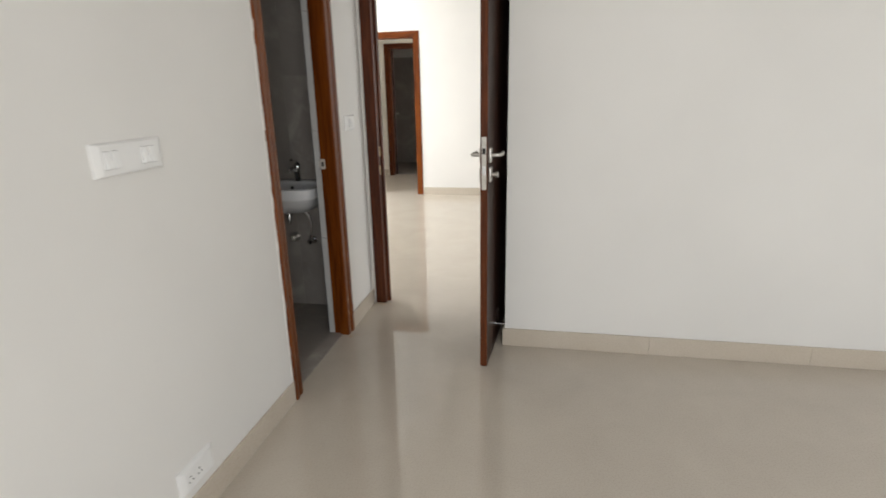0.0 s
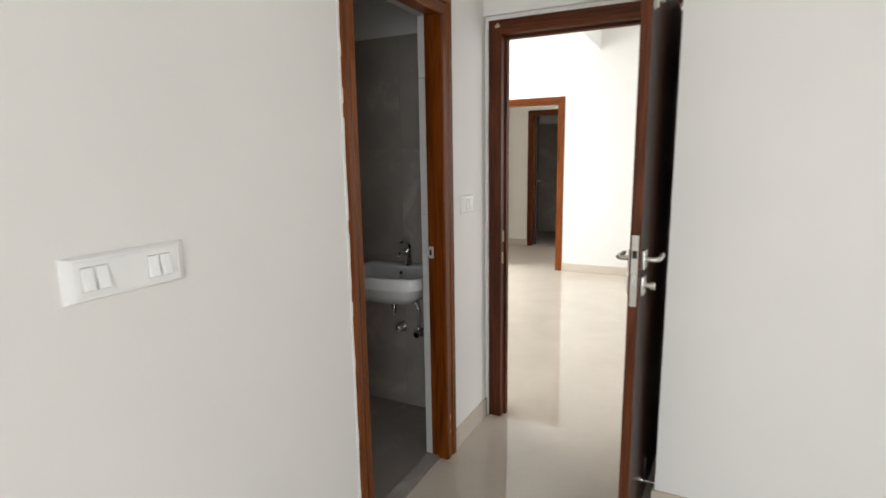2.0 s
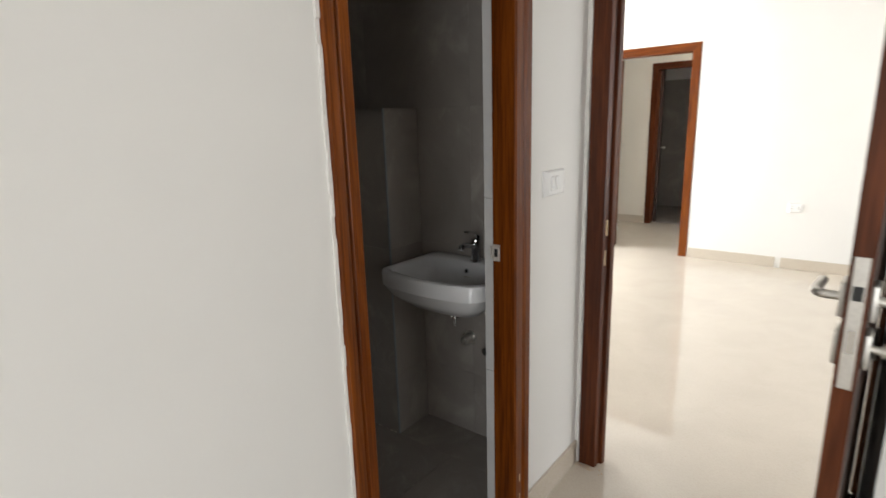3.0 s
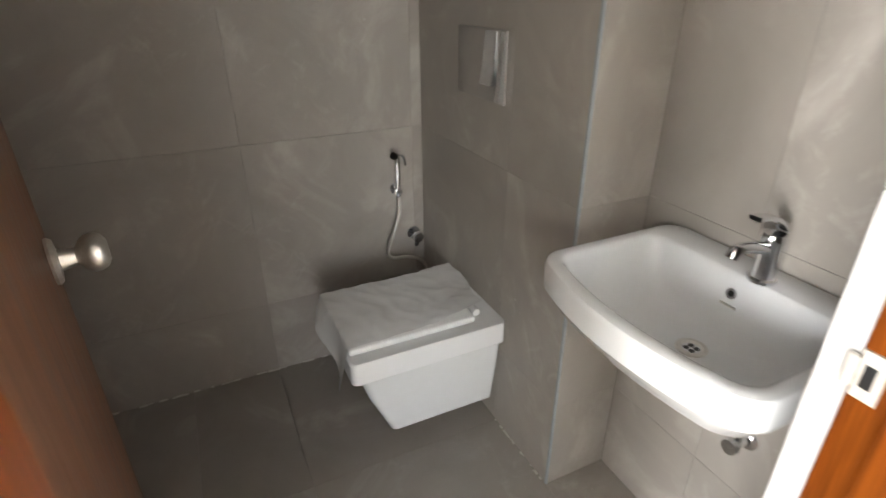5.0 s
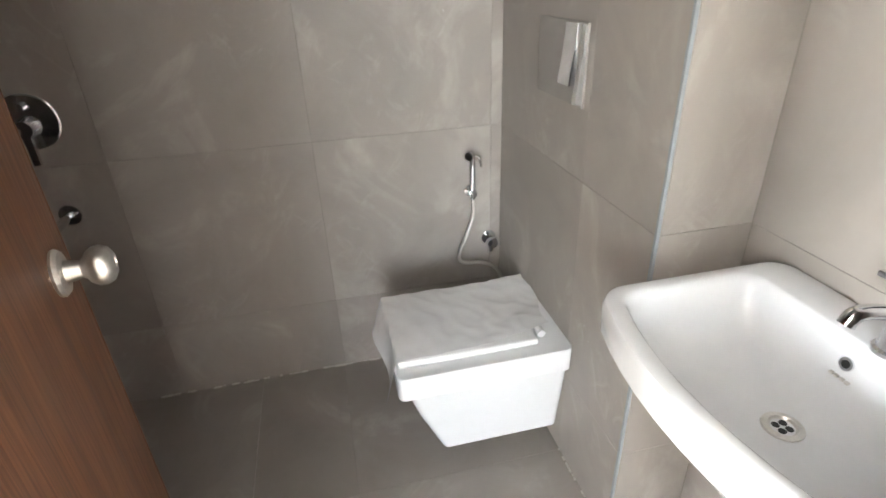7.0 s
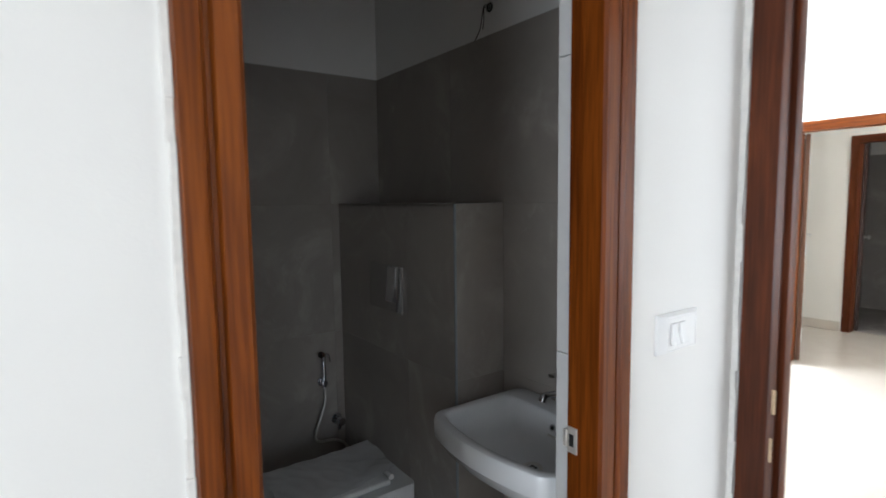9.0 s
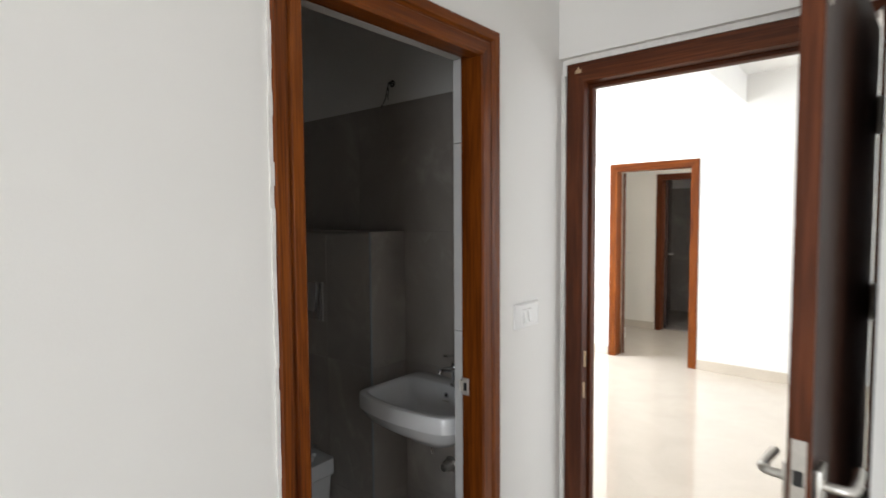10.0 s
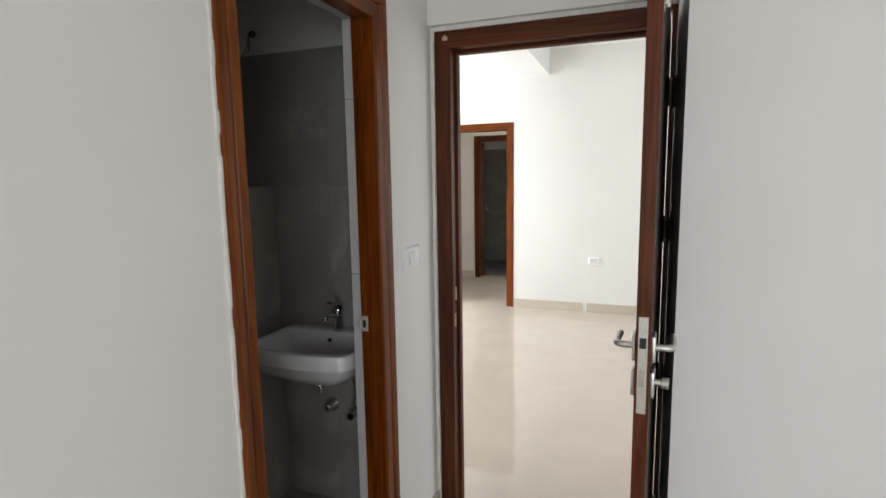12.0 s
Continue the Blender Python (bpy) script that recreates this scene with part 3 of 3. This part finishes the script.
# ---------------------------------------------------------------- switches and sockets
def switch_plate(label, category, origin, along, out, width, height, groups, name="switch_plate", socket=False):
    """A wall plate whose middle lies at origin; along and out are unit vectors; groups: rocker centres along the plate."""
    a, o = Vector(along), Vector(out)
    base = thing(name, label, category)
    base.matrix_basis = Matrix.Translation(origin) @ Matrix((a, o, Vector((0, 0, 1)))).transposed().to_4x4()
    hw, hh = width / 2, height / 2
    rings = [[(sx * (hw - ix), y, sz * (hh - iz)) for sx, sz in ((-1, -1), (1, -1), (1, 1), (-1, 1))]
             for ix, iz, y in ((0.001, 0.001, 0.0), (0.0, 0.0, 0.004), (0.001, 0.001, 0.0065), (0.017, 0.005, 0.0155), (0.020, 0.008, 0.0165), (0.0205, 0.0085, 0.0150))]
    part("plate", loft(bmesh.new(), rings), M_SWITCH, base, smooth=True)
    part("cover", box(bmesh.new(), (-hw + 0.022, 0.0140, -hh + 0.010), (hw - 0.022, 0.0162, hh - 0.010), 0.0008, 1), M_SWITCH, base)
    for g in groups:
        bm = bmesh.new()
        if socket:
            box(bm, (g - 0.02, 0.016, -0.022), (g + 0.02, 0.0185, 0.022), 0.001, 1)
            sock = part("socket", bm, M_SWITCH, base)
            bm = bmesh.new()
            # pin holes are black discs, their inner shade put into the colour
            for dx, dz in ((-0.009, -0.006), (0.009, -0.006), (0, 0.01)):
                lathe(bm, [(0, 0), (0, 0.003), (0.0006, 0.003), (0.0006, 0)], (g + dx, 0.0183, dz), (0, 1, 0), 10)
            part("pin_hole", bm, M_BLACK, sock)
        else:
            profile = [(0.0155, -0.023), (0.0262, -0.0215), (0.0268, -0.020), (0.0215, 0.0), (0.0185, 0.022), (0.0155, 0.023)]
            loft(bm, [[(g - 0.0105, y, z) for y, z in profile], [(g + 0.0105, y, z) for y, z in profile]])
            rocker = part("rocker", bm, M_ROCKER, base)
            # flush grey frame paints the shade line about the rocker
            part("gap", box(bmesh.new(), (g - 0.0118, 0.0150, -0.0243), (g + 0.0118, 0.0164, 0.0243)), M_GAP_SHADE, rocker)
    return base


switch_plate("wide white switch plate with four rockers on wall", "switch", (0.0, 1.594, 1.257), (0, 1, 0), (1, 0, 0), 0.258, 0.09, (-0.088, -0.06, 0.048, 0.076))
switch_plate("small white switch plate between the two doors", "switch", (0.0, 3.333, 1.245), (0, 1, 0), (1, 0, 0), 0.155, 0.088, (-0.03, 0.0))
switch_plate("white power socket plate low on the wall", "socket", (0.0, 1.63, 0.188), (0, 1, 0), (1, 0, 0), 0.18, 0.088, (-0.045, 0.0), "socket_plate", True)
switch_plate("white power socket plate on living room wall", "socket", (0.39, 7.57, 0.595), (-1, 0, 0), (0, -1, 0), 0.12, 0.086, (-0.025, 0.022), "socket_plate", True)


# ---------------------------------------------------------------- bathroom fittings
def rounded(cx, cy, hx, hy, r, z, n=6, bow=0.0):
    """A rounded rectangle at height z; bow bulges the front (low y) side."""
    pts = []
    for qx, qy, a0 in ((1, 1, 0), (-1, 1, 90), (-1, -1, 180), (1, -1, 270)):
        for k in range(n + 1):
            a = radians(a0 + 90 * k / n)
            pts.append((cx + qx * (hx - r) + r * math.cos(a), cy + qy * (hy - r) + r * math.sin(a)))
        if qx == -1 and qy == -1:
            for k in range(1, 8):
                pts.append((cx - (hx - r) + 2 * (hx - r) * k / 8, cy - hy))
    out = []
    for x, y in pts:
        f = max(0.0, (cy - y) / hy)
        out.append((x, y - bow * f * (1 - ((x - cx) / hx) ** 2), z))
    return out


def wash_basin():
    t = thing("wash_basin", "white ceramic wall-hung wash basin with single tap hole", "wash basin", (-0.435, NY, 0.0))
    Z = 0.879
    rings = [rounded(0.0, -0.13, 0.09, 0.10, 0.05, Z - 0.175), rounded(0.0, -0.165, 0.17, 0.155, 0.06, Z - 0.155, bow=0.015),
             rounded(0.0, -0.185, 0.225, 0.182, 0.05, Z - 0.105, bow=0.03), rounded(0.0, -0.192, 0.248, 0.191, 0.045, Z - 0.066, bow=0.042),
             rounded(0.0, -0.193, 0.254, 0.1925, 0.045, Z - 0.060, bow=0.045), rounded(0.0, -0.193, 0.256, 0.193, 0.045, Z - 0.012, bow=0.045),
             rounded(0.0, -0.193, 0.252, 0.190, 0.043, Z - 0.003, bow=0.044), rounded(0.0, -0.193, 0.245, 0.184, 0.04, Z, bow=0.043),
             rounded(0.0, -0.224, 0.231, 0.140, 0.034, Z - 0.0008, bow=0.038), rounded(0.0, -0.224, 0.226, 0.136, 0.032, Z - 0.0035, bow=0.037),
             rounded(0.0, -0.224, 0.221, 0.132, 0.03, Z - 0.010, bow=0.036), rounded(0.0, -0.2235, 0.2175, 0.129, 0.03, Z - 0.022, bow=0.034),
             rounded(0.0, -0.223, 0.214, 0.126, 0.03, Z - 0.045, bow=0.032), rounded(0.0, -0.221, 0.198, 0.114, 0.035, Z - 0.088, bow=0.022),
             rounded(0.0, -0.219, 0.168, 0.096, 0.04, Z - 0.113, bow=0.012), rounded(0.0, -0.215, 0.09, 0.06, 0.04, Z - 0.127, bow=0.004),
             rounded(0.0, -0.21, 0.03, 0.028, 0.025, Z - 0.131)]
    part("bowl", loft(bmesh.new(), rings), M_CERAMIC, t, smooth=True)
    c = (0.007, -0.201, Z - 0.132)
    bm = lathe(bmesh.new(), [(0, 0), (0, 0.031), (0.004, 0.030), (0.005, 0.021), (0.0015, 0.0185), (0.0005, 0.017), (0.0005, 0)], c, (0, 0, 1), 28)
    drain = part("drain", bm, M_STEEL, t, "steel drain ring", True)
    bm = bmesh.new()
    # shade of the drain holes as black discs, nothing is cut
    for k in range(4):
        a = radians(45 + 90 * k)
        lathe(bm, [(0, 0), (0, 0.0062), (0.0006, 0.0062), (0.0006, 0)], (c[0] + 0.0095 * math.cos(a), c[1] + 0.0095 * math.sin(a), c[2] + 0.0012), (0, 0, 1), 10)
    part("drain_hole", bm, M_BLACK, drain)
    bm = lathe(bmesh.new(), [(0, 0), (0, 0.0115), (0.003, 0.011), (0.003, 0.0075), (0.0015, 0)], (-0.008, -0.0985, Z - 0.042), (0, -1, 0.2), 18)
    over = part("overflow", bm, M_CHROME, t, "chrome overflow ring", True)
    # black disc for the shade inside the overflow
    part("opening", lathe(bmesh.new(), [(0, 0), (0, 0.007), (0.001, 0.007), (0.001, 0)], (-0.008, -0.1005, Z - 0.0415), (0, -1, 0.2), 14), M_BLACK, over)
    # printed maker's mark as plain bars under the overflow
    bm = bmesh.new()
    for k in range(4):
        box(bm, (-0.024 + 0.009 * k, -0.107, Z - 0.069), (-0.018 + 0.009 * k, -0.1005, Z - 0.065))
    part("printed_mark", bm, M_STEEL, t)
    # waste below
    bm = lathe(bmesh.new(), [(0, 0), (0, 0.03), (0.02, 0.028), (0.022, 0.018), (0.05, 0.018), (0.05, 0.008), (0.085, 0.007), (0.085, 0)], (0.0, -0.2, Z - 0.17), (0, 0, -1), 18)
    part("waste", bm, M_CHROME, t, "chrome waste outlet", True)
    return t


def basin_tap():
    t = thing("basin_tap", "chrome single-lever basin mixer tap", "tap", (-0.412, 3.452, 0.878))
    part("body", lathe(bmesh.new(), [(0, 0), (0, 0.026), (0.006, 0.026), (0.009, 0.021), (0.075, 0.019), (0.085, 0.0205), (0.098, 0.019), (0.1, 0)], (0, 0, 0), (0, 0, 1), 24), M_CHROME, t, smooth=True)
    bm = tube(bmesh.new(), [(0, 0, 0.062), (0, -0.03, 0.074), (0, -0.07, 0.084), (0, -0.098, 0.084), (0, -0.108, 0.070)], 0.0115, 14)
    part("spout", bm, M_CHROME, t, smooth=True)
    bm = bmesh.new()
    loft(bm, [[(x, y, z) for x, z in ((-0.011, 0.0 + h), (0.011, 0.0 + h), (0.011, 0.008 + h), (-0.011, 0.008 + h))] for y, h in ((0.02, 0.098), (0.008, 0.112), (-0.012, 0.126), (-0.045, 0.134), (-0.07, 0.136))])
    part("lever", bm, M_CHROME, t, smooth=True)


def angle_valve(name, label, place, hose):
    t = thing(name, label, "valve", place)
    bm = lathe(bmesh.new(), [(0, 0), (0, 0.028), (0.003, 0.027), (0.006, 0.013), (0.045, 0.012), (0.045, 0)], (0, 0, 0), (0, -1, 0), 18)
    lathe(bm, [(0, 0), (0, 0.009), (0.045, 0.009), (0.045, 0)], (0, -0.032, 0), (0, 0, 1), 14)
    part("body", bm, M_CHROME, t, smooth=True)
    part("handle", lathe(bmesh.new(), [(0, 0), (0, 0.017), (0.004, 0.02), (0.018, 0.018), (0.02, 0)], (0, -0.045, 0), (0, -1, 0), 14), M_CHROME, t, smooth=True)
    part("hose", tube(bmesh.new(), hose, 0.0085, 10), M_STEEL, t, "braided steel hose", True)


def toilet():
    t = thing("toilet", "white wall-hung square toilet, lid closed under film", "toilet", (0, 0, 0))
    cx = -1.237
    def ring(hx, y0, r, z):
        return rounded(cx, (y0 + 3.303) / 2, hx, (3.303 - y0) / 2, r, z)
    body = [ring(0.115, 2.945, 0.02, 0.075), ring(0.128, 2.925, 0.022, 0.078), ring(0.158, 2.855, 0.025, 0.25), ring(0.172, 2.822, 0.025, 0.355), ring(0.160, 2.84, 0.025, 0.357)]
    part("bowl", loft(bmesh.new(), body), M_CERAMIC, t, smooth=True)
    rim = [ring(0.186, 2.802, 0.022, 0.353), ring(0.191, 2.796, 0.022, 0.358), ring(0.191, 2.796, 0.022, 0.424), ring(0.187, 2.801, 0.02, 0.43)]
    part("rim", loft(bmesh.new(), rim), M_CERAMIC, t, smooth=True)
    part("lid", box(bmesh.new(), (cx - 0.182, 2.805, 0.4305), (cx + 0.146, 3.214, 0.452), 0.007, 3), M_LID, t, "white plastic lid", True)
    for s in (-1, 1):
        bm = lathe(bmesh.new(), [(0, 0), (0, 0.012), (0.05, 0.012), (0.05, 0)], (cx + s * 0.09 - 0.025, 3.234, 0.443), (1, 0, 0), 14)
        part("hinge", bm, M_LID, t, smooth=True)


def film_on_toilet():
    """A wrinkled sheet that lies on the lid and hangs over its front corner."""
    bm = bmesh.new()
    nx, ny = 46, 52
    x0, x1, y0, y1 = -1.465, -1.083, 2.68, 3.25
    grid = {}
    for i in range(nx):
        for j in range(ny):
            u, v = i / (nx - 1), j / (ny - 1)
            x, y = x0 + (x1 - x0) * u - 0.03 * v * (1 - u) - 0.022 * v * u, y0 + (y1 - y0) * v + 0.05 * (1 - u) * v - 0.01 * math.sin(9 * u)
            z = 0.4595 + 0.006 * abs(noise.noise((x * 9 + y * 5, y * 6, 1))) + 0.004 * (1 - abs(noise.noise((x * 13 - y * 9, y * 17, 5)))) ** 4
            z += 0.012 * max(0, v - 0.8) / 0.2 * (1 - u) + 0.035 * max(0, v - 0.72) / 0.28 * max(0, u - 0.6) / 0.4
            over = max(0.0, 2.802 - y)
            side = max(0.0, -1.421 - x)
            y += over * (0.74 + 0.12 * math.sin(9 * u + 1))
            x += side * 0.6
            z -= (0.35 + 0.75 * u) * over + 1.0 * side
            grid[i, j] = bm.verts.new((x, y, z))
    for i in range(nx - 1):
        for j in range(ny - 1):
            bm.faces.new((grid[i, j], grid[i + 1, j], grid[i + 1, j + 1], grid[i, j + 1]))
    ob = part("plastic_film", bm, M_FILM, smooth=True)
    tagged(ob, "crumpled clear protective film over the toilet lid", "film")


def flush_plate():
    t = thing("flush_plate", "chrome dual flush plate on tiled cistern box", "flush plate", (-1.253, BY - 0.0005, 1.185))
    part("plate", box(bmesh.new(), (-0.135, -0.008, -0.095), (0.135, 0, 0.095), 0.004, 2), M_PLATE, t, "taupe satin base plate", True)
    for x0, x1, z0 in ((0.030, 0.092, -0.048), (0.115, 0.134, -0.084)):
        bm = bmesh.new()
        rows = []
        for k in range(9):
            s = k / 8
            z = z0 + (0.09 - z0) * s
            d = -0.011 - 0.014 * (1 - s) ** 1.5
            rows.append([(x0, -0.006, z), (x0, d, z), (x1, d, z), (x1, -0.006, z)])
        loft(bm, rows)
        part("button", bm, M_CHROME, t, "curved chrome flush button", True)


def health_faucet():
    t = thing("health_faucet", "chrome hand spray hung on the tiled wall", "hand spray", (FX, 3.186, 0.018))
    bm = lathe(bmesh.new(), [(0, 0), (0, 0.022), (0.004, 0.021), (0.006, 0.010), (0.03, 0.010), (0.03, 0)], (0, 0, 0.665), (1, 0, 0), 16)
    box(bm, (0.022, -0.014, 0.655), (0.05, 0.014, 0.678), 0.004, 2)
    part("bracket", bm, M_CHROME, t, smooth=True)
    bm = tube(bmesh.new(), [(0.036, 0, 0.645), (0.036, 0, 0.70), (0.037, 0, 0.775), (0.042, -0.002, 0.805)], 0.0105, 12)
    lathe(bm, [(0, 0), (0, 0.012), (0.02, 0.016), (0.034, 0.015), (0.034, 0)], (0.03, 0.0, 0.81), (0.75, -0.5, 0.0), 16)
    tube(bm, [(0.04, 0.0, 0.805), (0.044, 0.022, 0.80), (0.044, 0.03, 0.765)], 0.004, 8)
    part("spray_head", bm, M_CHROME, t, smooth=True)
    bm = tube(bmesh.new(), [(0.036, 0, 0.65), (0.04, 0.0, 0.58), (0.045, -0.025, 0.51), (0.048, -0.052, 0.445), (0.048, -0.056, 0.41), (0.05, -0.03, 0.392), (0.052, 0.03, 0.385), (0.056, 0.085, 0.355), (0.07, 0.105, 0.30), (0.075, 0.1, 0.24)], 0.0065, 10)
    part("hose", bm, M_STEEL, t, "flexible steel hose", True)
    t2 = thing("wall_valve", "chrome angle stop valve behind the toilet", "valve", (FX, 3.258, 0.482))
    bm = lathe(bmesh.new(), [(0, 0), (0, 0.028), (0.003, 0.027), (0.006, 0.012), (0.04, 0.012), (0.04, 0)], (0, 0, 0), (1, 0, 0), 18)
    lathe(bm, [(0, 0), (0, 0.009), (0.045, 0.009), (0.045, 0)], (0.03, 0, 0), (0, 0, -1), 12)
    part("body", bm, M_CHROME, t2, smooth=True)
    part("handle", lathe(bmesh.new(), [(0, 0), (0, 0.02), (0.006, 0.023), (0.022, 0.02), (0.024, 0)], (0.04, 0, 0), (1, 0, 0), 10), M_CHROME, t2, smooth=True)


def shower_mixer():
    t = thing("shower_mixer", "chrome concealed shower mixer on tiled wall", "shower mixer", (FX, 1.887, 1.052))
    part("plate", lathe(bmesh.new(), [(0, 0), (0, 0.079), (0.004, 0.079), (0.008, 0.073), (0.008, 0)], (0, 0, 0), (1, 0, 0), 40), M_CHROME, t, smooth=True)
    part("diverter", lathe(bmesh.new(), [(0, 0), (0, 0.013), (0.03, 0.012), (0.032, 0)], (0.006, 0.0, 0.045), (1, 0, 0), 16), M_CHROME, t, smooth=True)
    bm = lathe(bmesh.new(), [(0, 0), (0, 0.03), (0.03, 0.028), (0.05, 0.024), (0.052, 0)], (0.006, 0, -0.012), (1, 0, 0), 24)
    part("cartridge", bm, M_CHROME, t, smooth=True)
    bm = bmesh.new()
    loft(bm, [[(0.04 + d, y, z) for d, y in ((0, -hw), (0.012, -hw), (0.012, hw), (0, hw))] for z, hw in ((0.0, 0.013), (-0.06, 0.010), (-0.115, 0.009))])
    part("lever", bm, M_CHROME, t, smooth=True)
    s = thing("bath_spout", "chrome wall bath spout below shower mixer", "spout", (FX, 1.896, 0.760))
    part("rose", lathe(bmesh.new(), [(0, 0), (0, 0.033), (0.004, 0.032), (0.007, 0.018), (0.007, 0)], (0, 0, 0), (1, 0, 0), 24), M_CHROME, s, smooth=True)
    part("pipe", tube(bmesh.new(), [(0.0, 0, 0), (0.06, 0, 0.0), (0.125, 0, -0.006), (0.145, 0, -0.032)], 0.013, 14), M_CHROME, s, smooth=True)


wash_basin()
basin_tap()
angle_valve("basin_valve", "chrome angle valve with hose under the basin", (-0.378, NY, 0.465),
            [(0, -0.032, 0.045), (0.012, -0.04, 0.11), (0.0, -0.05, 0.18), (-0.045, -0.07, 0.235), (-0.075, -0.08, 0.27), (-0.085, -0.085, 0.30)])
waste = thing("waste_stub", "steel waste pipe stub with round wall rose", "pipe", (-0.50, NY, 0.485))
part("pipe", lathe(bmesh.new(), [(0, 0), (0, 0.02), (0.055, 0.02), (0.055, 0.016), (0.02, 0.016), (0.02, 0)], (0, 0, 0), (0, -1, 0), 18), M_STEEL, waste, smooth=True)
part("rose", lathe(bmesh.new(), [(0, 0), (0, 0.034), (0.003, 0.033), (0.005, 0.021), (0.005, 0)], (0, 0, 0), (0, -1, 0), 20), M_STEEL, waste, smooth=True)
toilet()
film_on_toilet()
flush_plate()
health_faucet()
shower_mixer()

# bare lamp wires above the tiles
wires = thing("wire_stub", "dark loose lamp wires hanging from the wall", "wire", (-0.849, NY + 0.002, 2.222))
part("conduit", lathe(bmesh.new(), [(0, 0), (0, 0.016), (0.004, 0.016), (0.004, 0.011), (0, 0.011)], (0, 0, 0), (0, -1, 0), 14), M_BLACK, wires)
for pts in ([(0, 0, 0), (0.006, -0.03, 0.0), (0.006, -0.04, -0.03), (-0.02, -0.03, -0.075), (-0.055, -0.025, -0.105)], [(0, 0, 0), (-0.003, -0.025, -0.005), (0.004, -0.032, -0.045), (-0.004, -0.03, -0.08)]):
    part("wire", tube(bmesh.new(), pts, 0.0018, 6), M_BLACK, wires)


# ---------------------------------------------------------------- bathroom tiles
TILE_MESHES = {}


def tile(parent, a, b, mat, bevel=0.0004):
    """One tile between two corners; alike tiles share a mesh."""
    size = tuple(round(abs(q - p), 4) for p, q in zip(a, b))
    if (size, mat.name) not in TILE_MESHES:
        h = [s / 2 for s in size]
        TILE_MESHES[size, mat.name] = mesh_of("tile", box(bmesh.new(), [-v for v in h], h, bevel, 1), mat)
    ob = new("tile", TILE_MESHES[size, mat.name])
    ob.location = [(p + q) / 2 for p, q in zip(a, b)]
    ob.parent = parent
    return ob


def spans(lo, hi, joints, gap=0.0009):
    cuts = [lo] + [j for j in sorted(joints) if lo + 0.01 < j < hi - 0.01] + [hi]
    return [(p + gap / 2, q - gap / 2) for p, q in zip(cuts, cuts[1:])]


ROWS = [0.302, 0.914, 1.526]
TOP = 2.128
walls = bpy.data.objects
for (z0, z1) in spans(-0.008, TOP, ROWS):
    for y0, y1 in spans(SY, BY if z1 < BOXZ + 0.01 else NY, [2.655 + k * TILE for k in (-3, -2, -1, 0, 1)]):
        tile(walls["wall_bath_west"], (FX - T, y0, z0), (FX, y1, z1), M_TILE)
    for x0, x1 in spans(FX if z0 > BOXZ - 0.01 else BOXX, BX, [FX + TILE, FX + 2 * TILE]):
        tile(walls["wall_bath_north"], (x0, NY, z0), (x1, NY + T, z1), M_TILE)
    for x0, x1 in spans(FX, BX, [FX + TILE, FX + 2 * TILE]):
        tile(walls["wall_bath_south"], (x0, SY, z0), (x1, SY + T, z1), M_TILE)
    for y0, y1 in spans(SY, 2.385, [1.435, 2.045]) + spans(3.133, NY, []):
        tile(walls["wall_west"], (BX - T, y0, z0), (BX - 0.0005, y1, z1), M_TILE)
    if z1 < BOXZ + 0.01:
        for x0, x1 in spans(FX, BOXX, [FX + TILE]):
            tile(walls["cistern_box"], (x0, BY, z0), (x1, BY + T, z1), M_TILE)
        for y0, y1 in spans(BY + T, NY, []):
            tile(walls["cistern_box"], (BOXX - T, y0, z0), (BOXX, y1, z1), M_TILE)
for x0, x1 in spans(FX, BOXX, [FX + TILE]):
    tile(walls["cistern_box"], (x0, BY, BOXZ - T), (x1, NY, BOXZ + 0.002), M_TILE)
for x0, x1 in spans(FX, BX - 0.006, [-1.08, -0.47]):
    for y0, y1 in spans(SY, BY, [1.11, 1.72, 2.335, 2.65]):
        tile(walls["floor_bath"], (x0, y0, -0.016), (x1, y1, -0.008), M_FLOORTILE)
for x0, x1 in spans(BOXX, BX - T, [-0.47]):
    tile(walls["floor_bath"], (x0, BY, -0.016), (x1, NY, -0.008), M_FLOORTILE)
tagged(part("trim", box(bmesh.new(), (BOXX - 0.006, BY - 0.002, -0.008), (BOXX + 0.002, BY + 0.006, BOXZ), 0.001, 1), M_TRIM), "thin pale blue-grey tile edge trim", "trim", kind="structure")
# cement residue along the foot of the tiled wall
bm = bmesh.new()
rng = random.Random(9)
for i in range(60):
    y = 1.95 + rng.random() * 1.15
    s = 0.004 + 0.01 * rng.random() ** 2
    box(bm, (FX + 0.0, y, -0.0085), (FX + 0.002 + 0.004 * rng.random(), y + s * 2.2, -0.006 + 0.004 * rng.random()))
for i in range(22):
    x = -1.1 + rng.random() * 0.3
    s = 0.003 + 0.004 * rng.random()
    box(bm, (x, BY - s, -0.0085), (x + s * 1.6, BY, -0.0055))
tagged(part("cement_residue", bm, M_PALEGROUT), "pale cement crumbs along the tiled wall foot", "residue", kind="stuff")
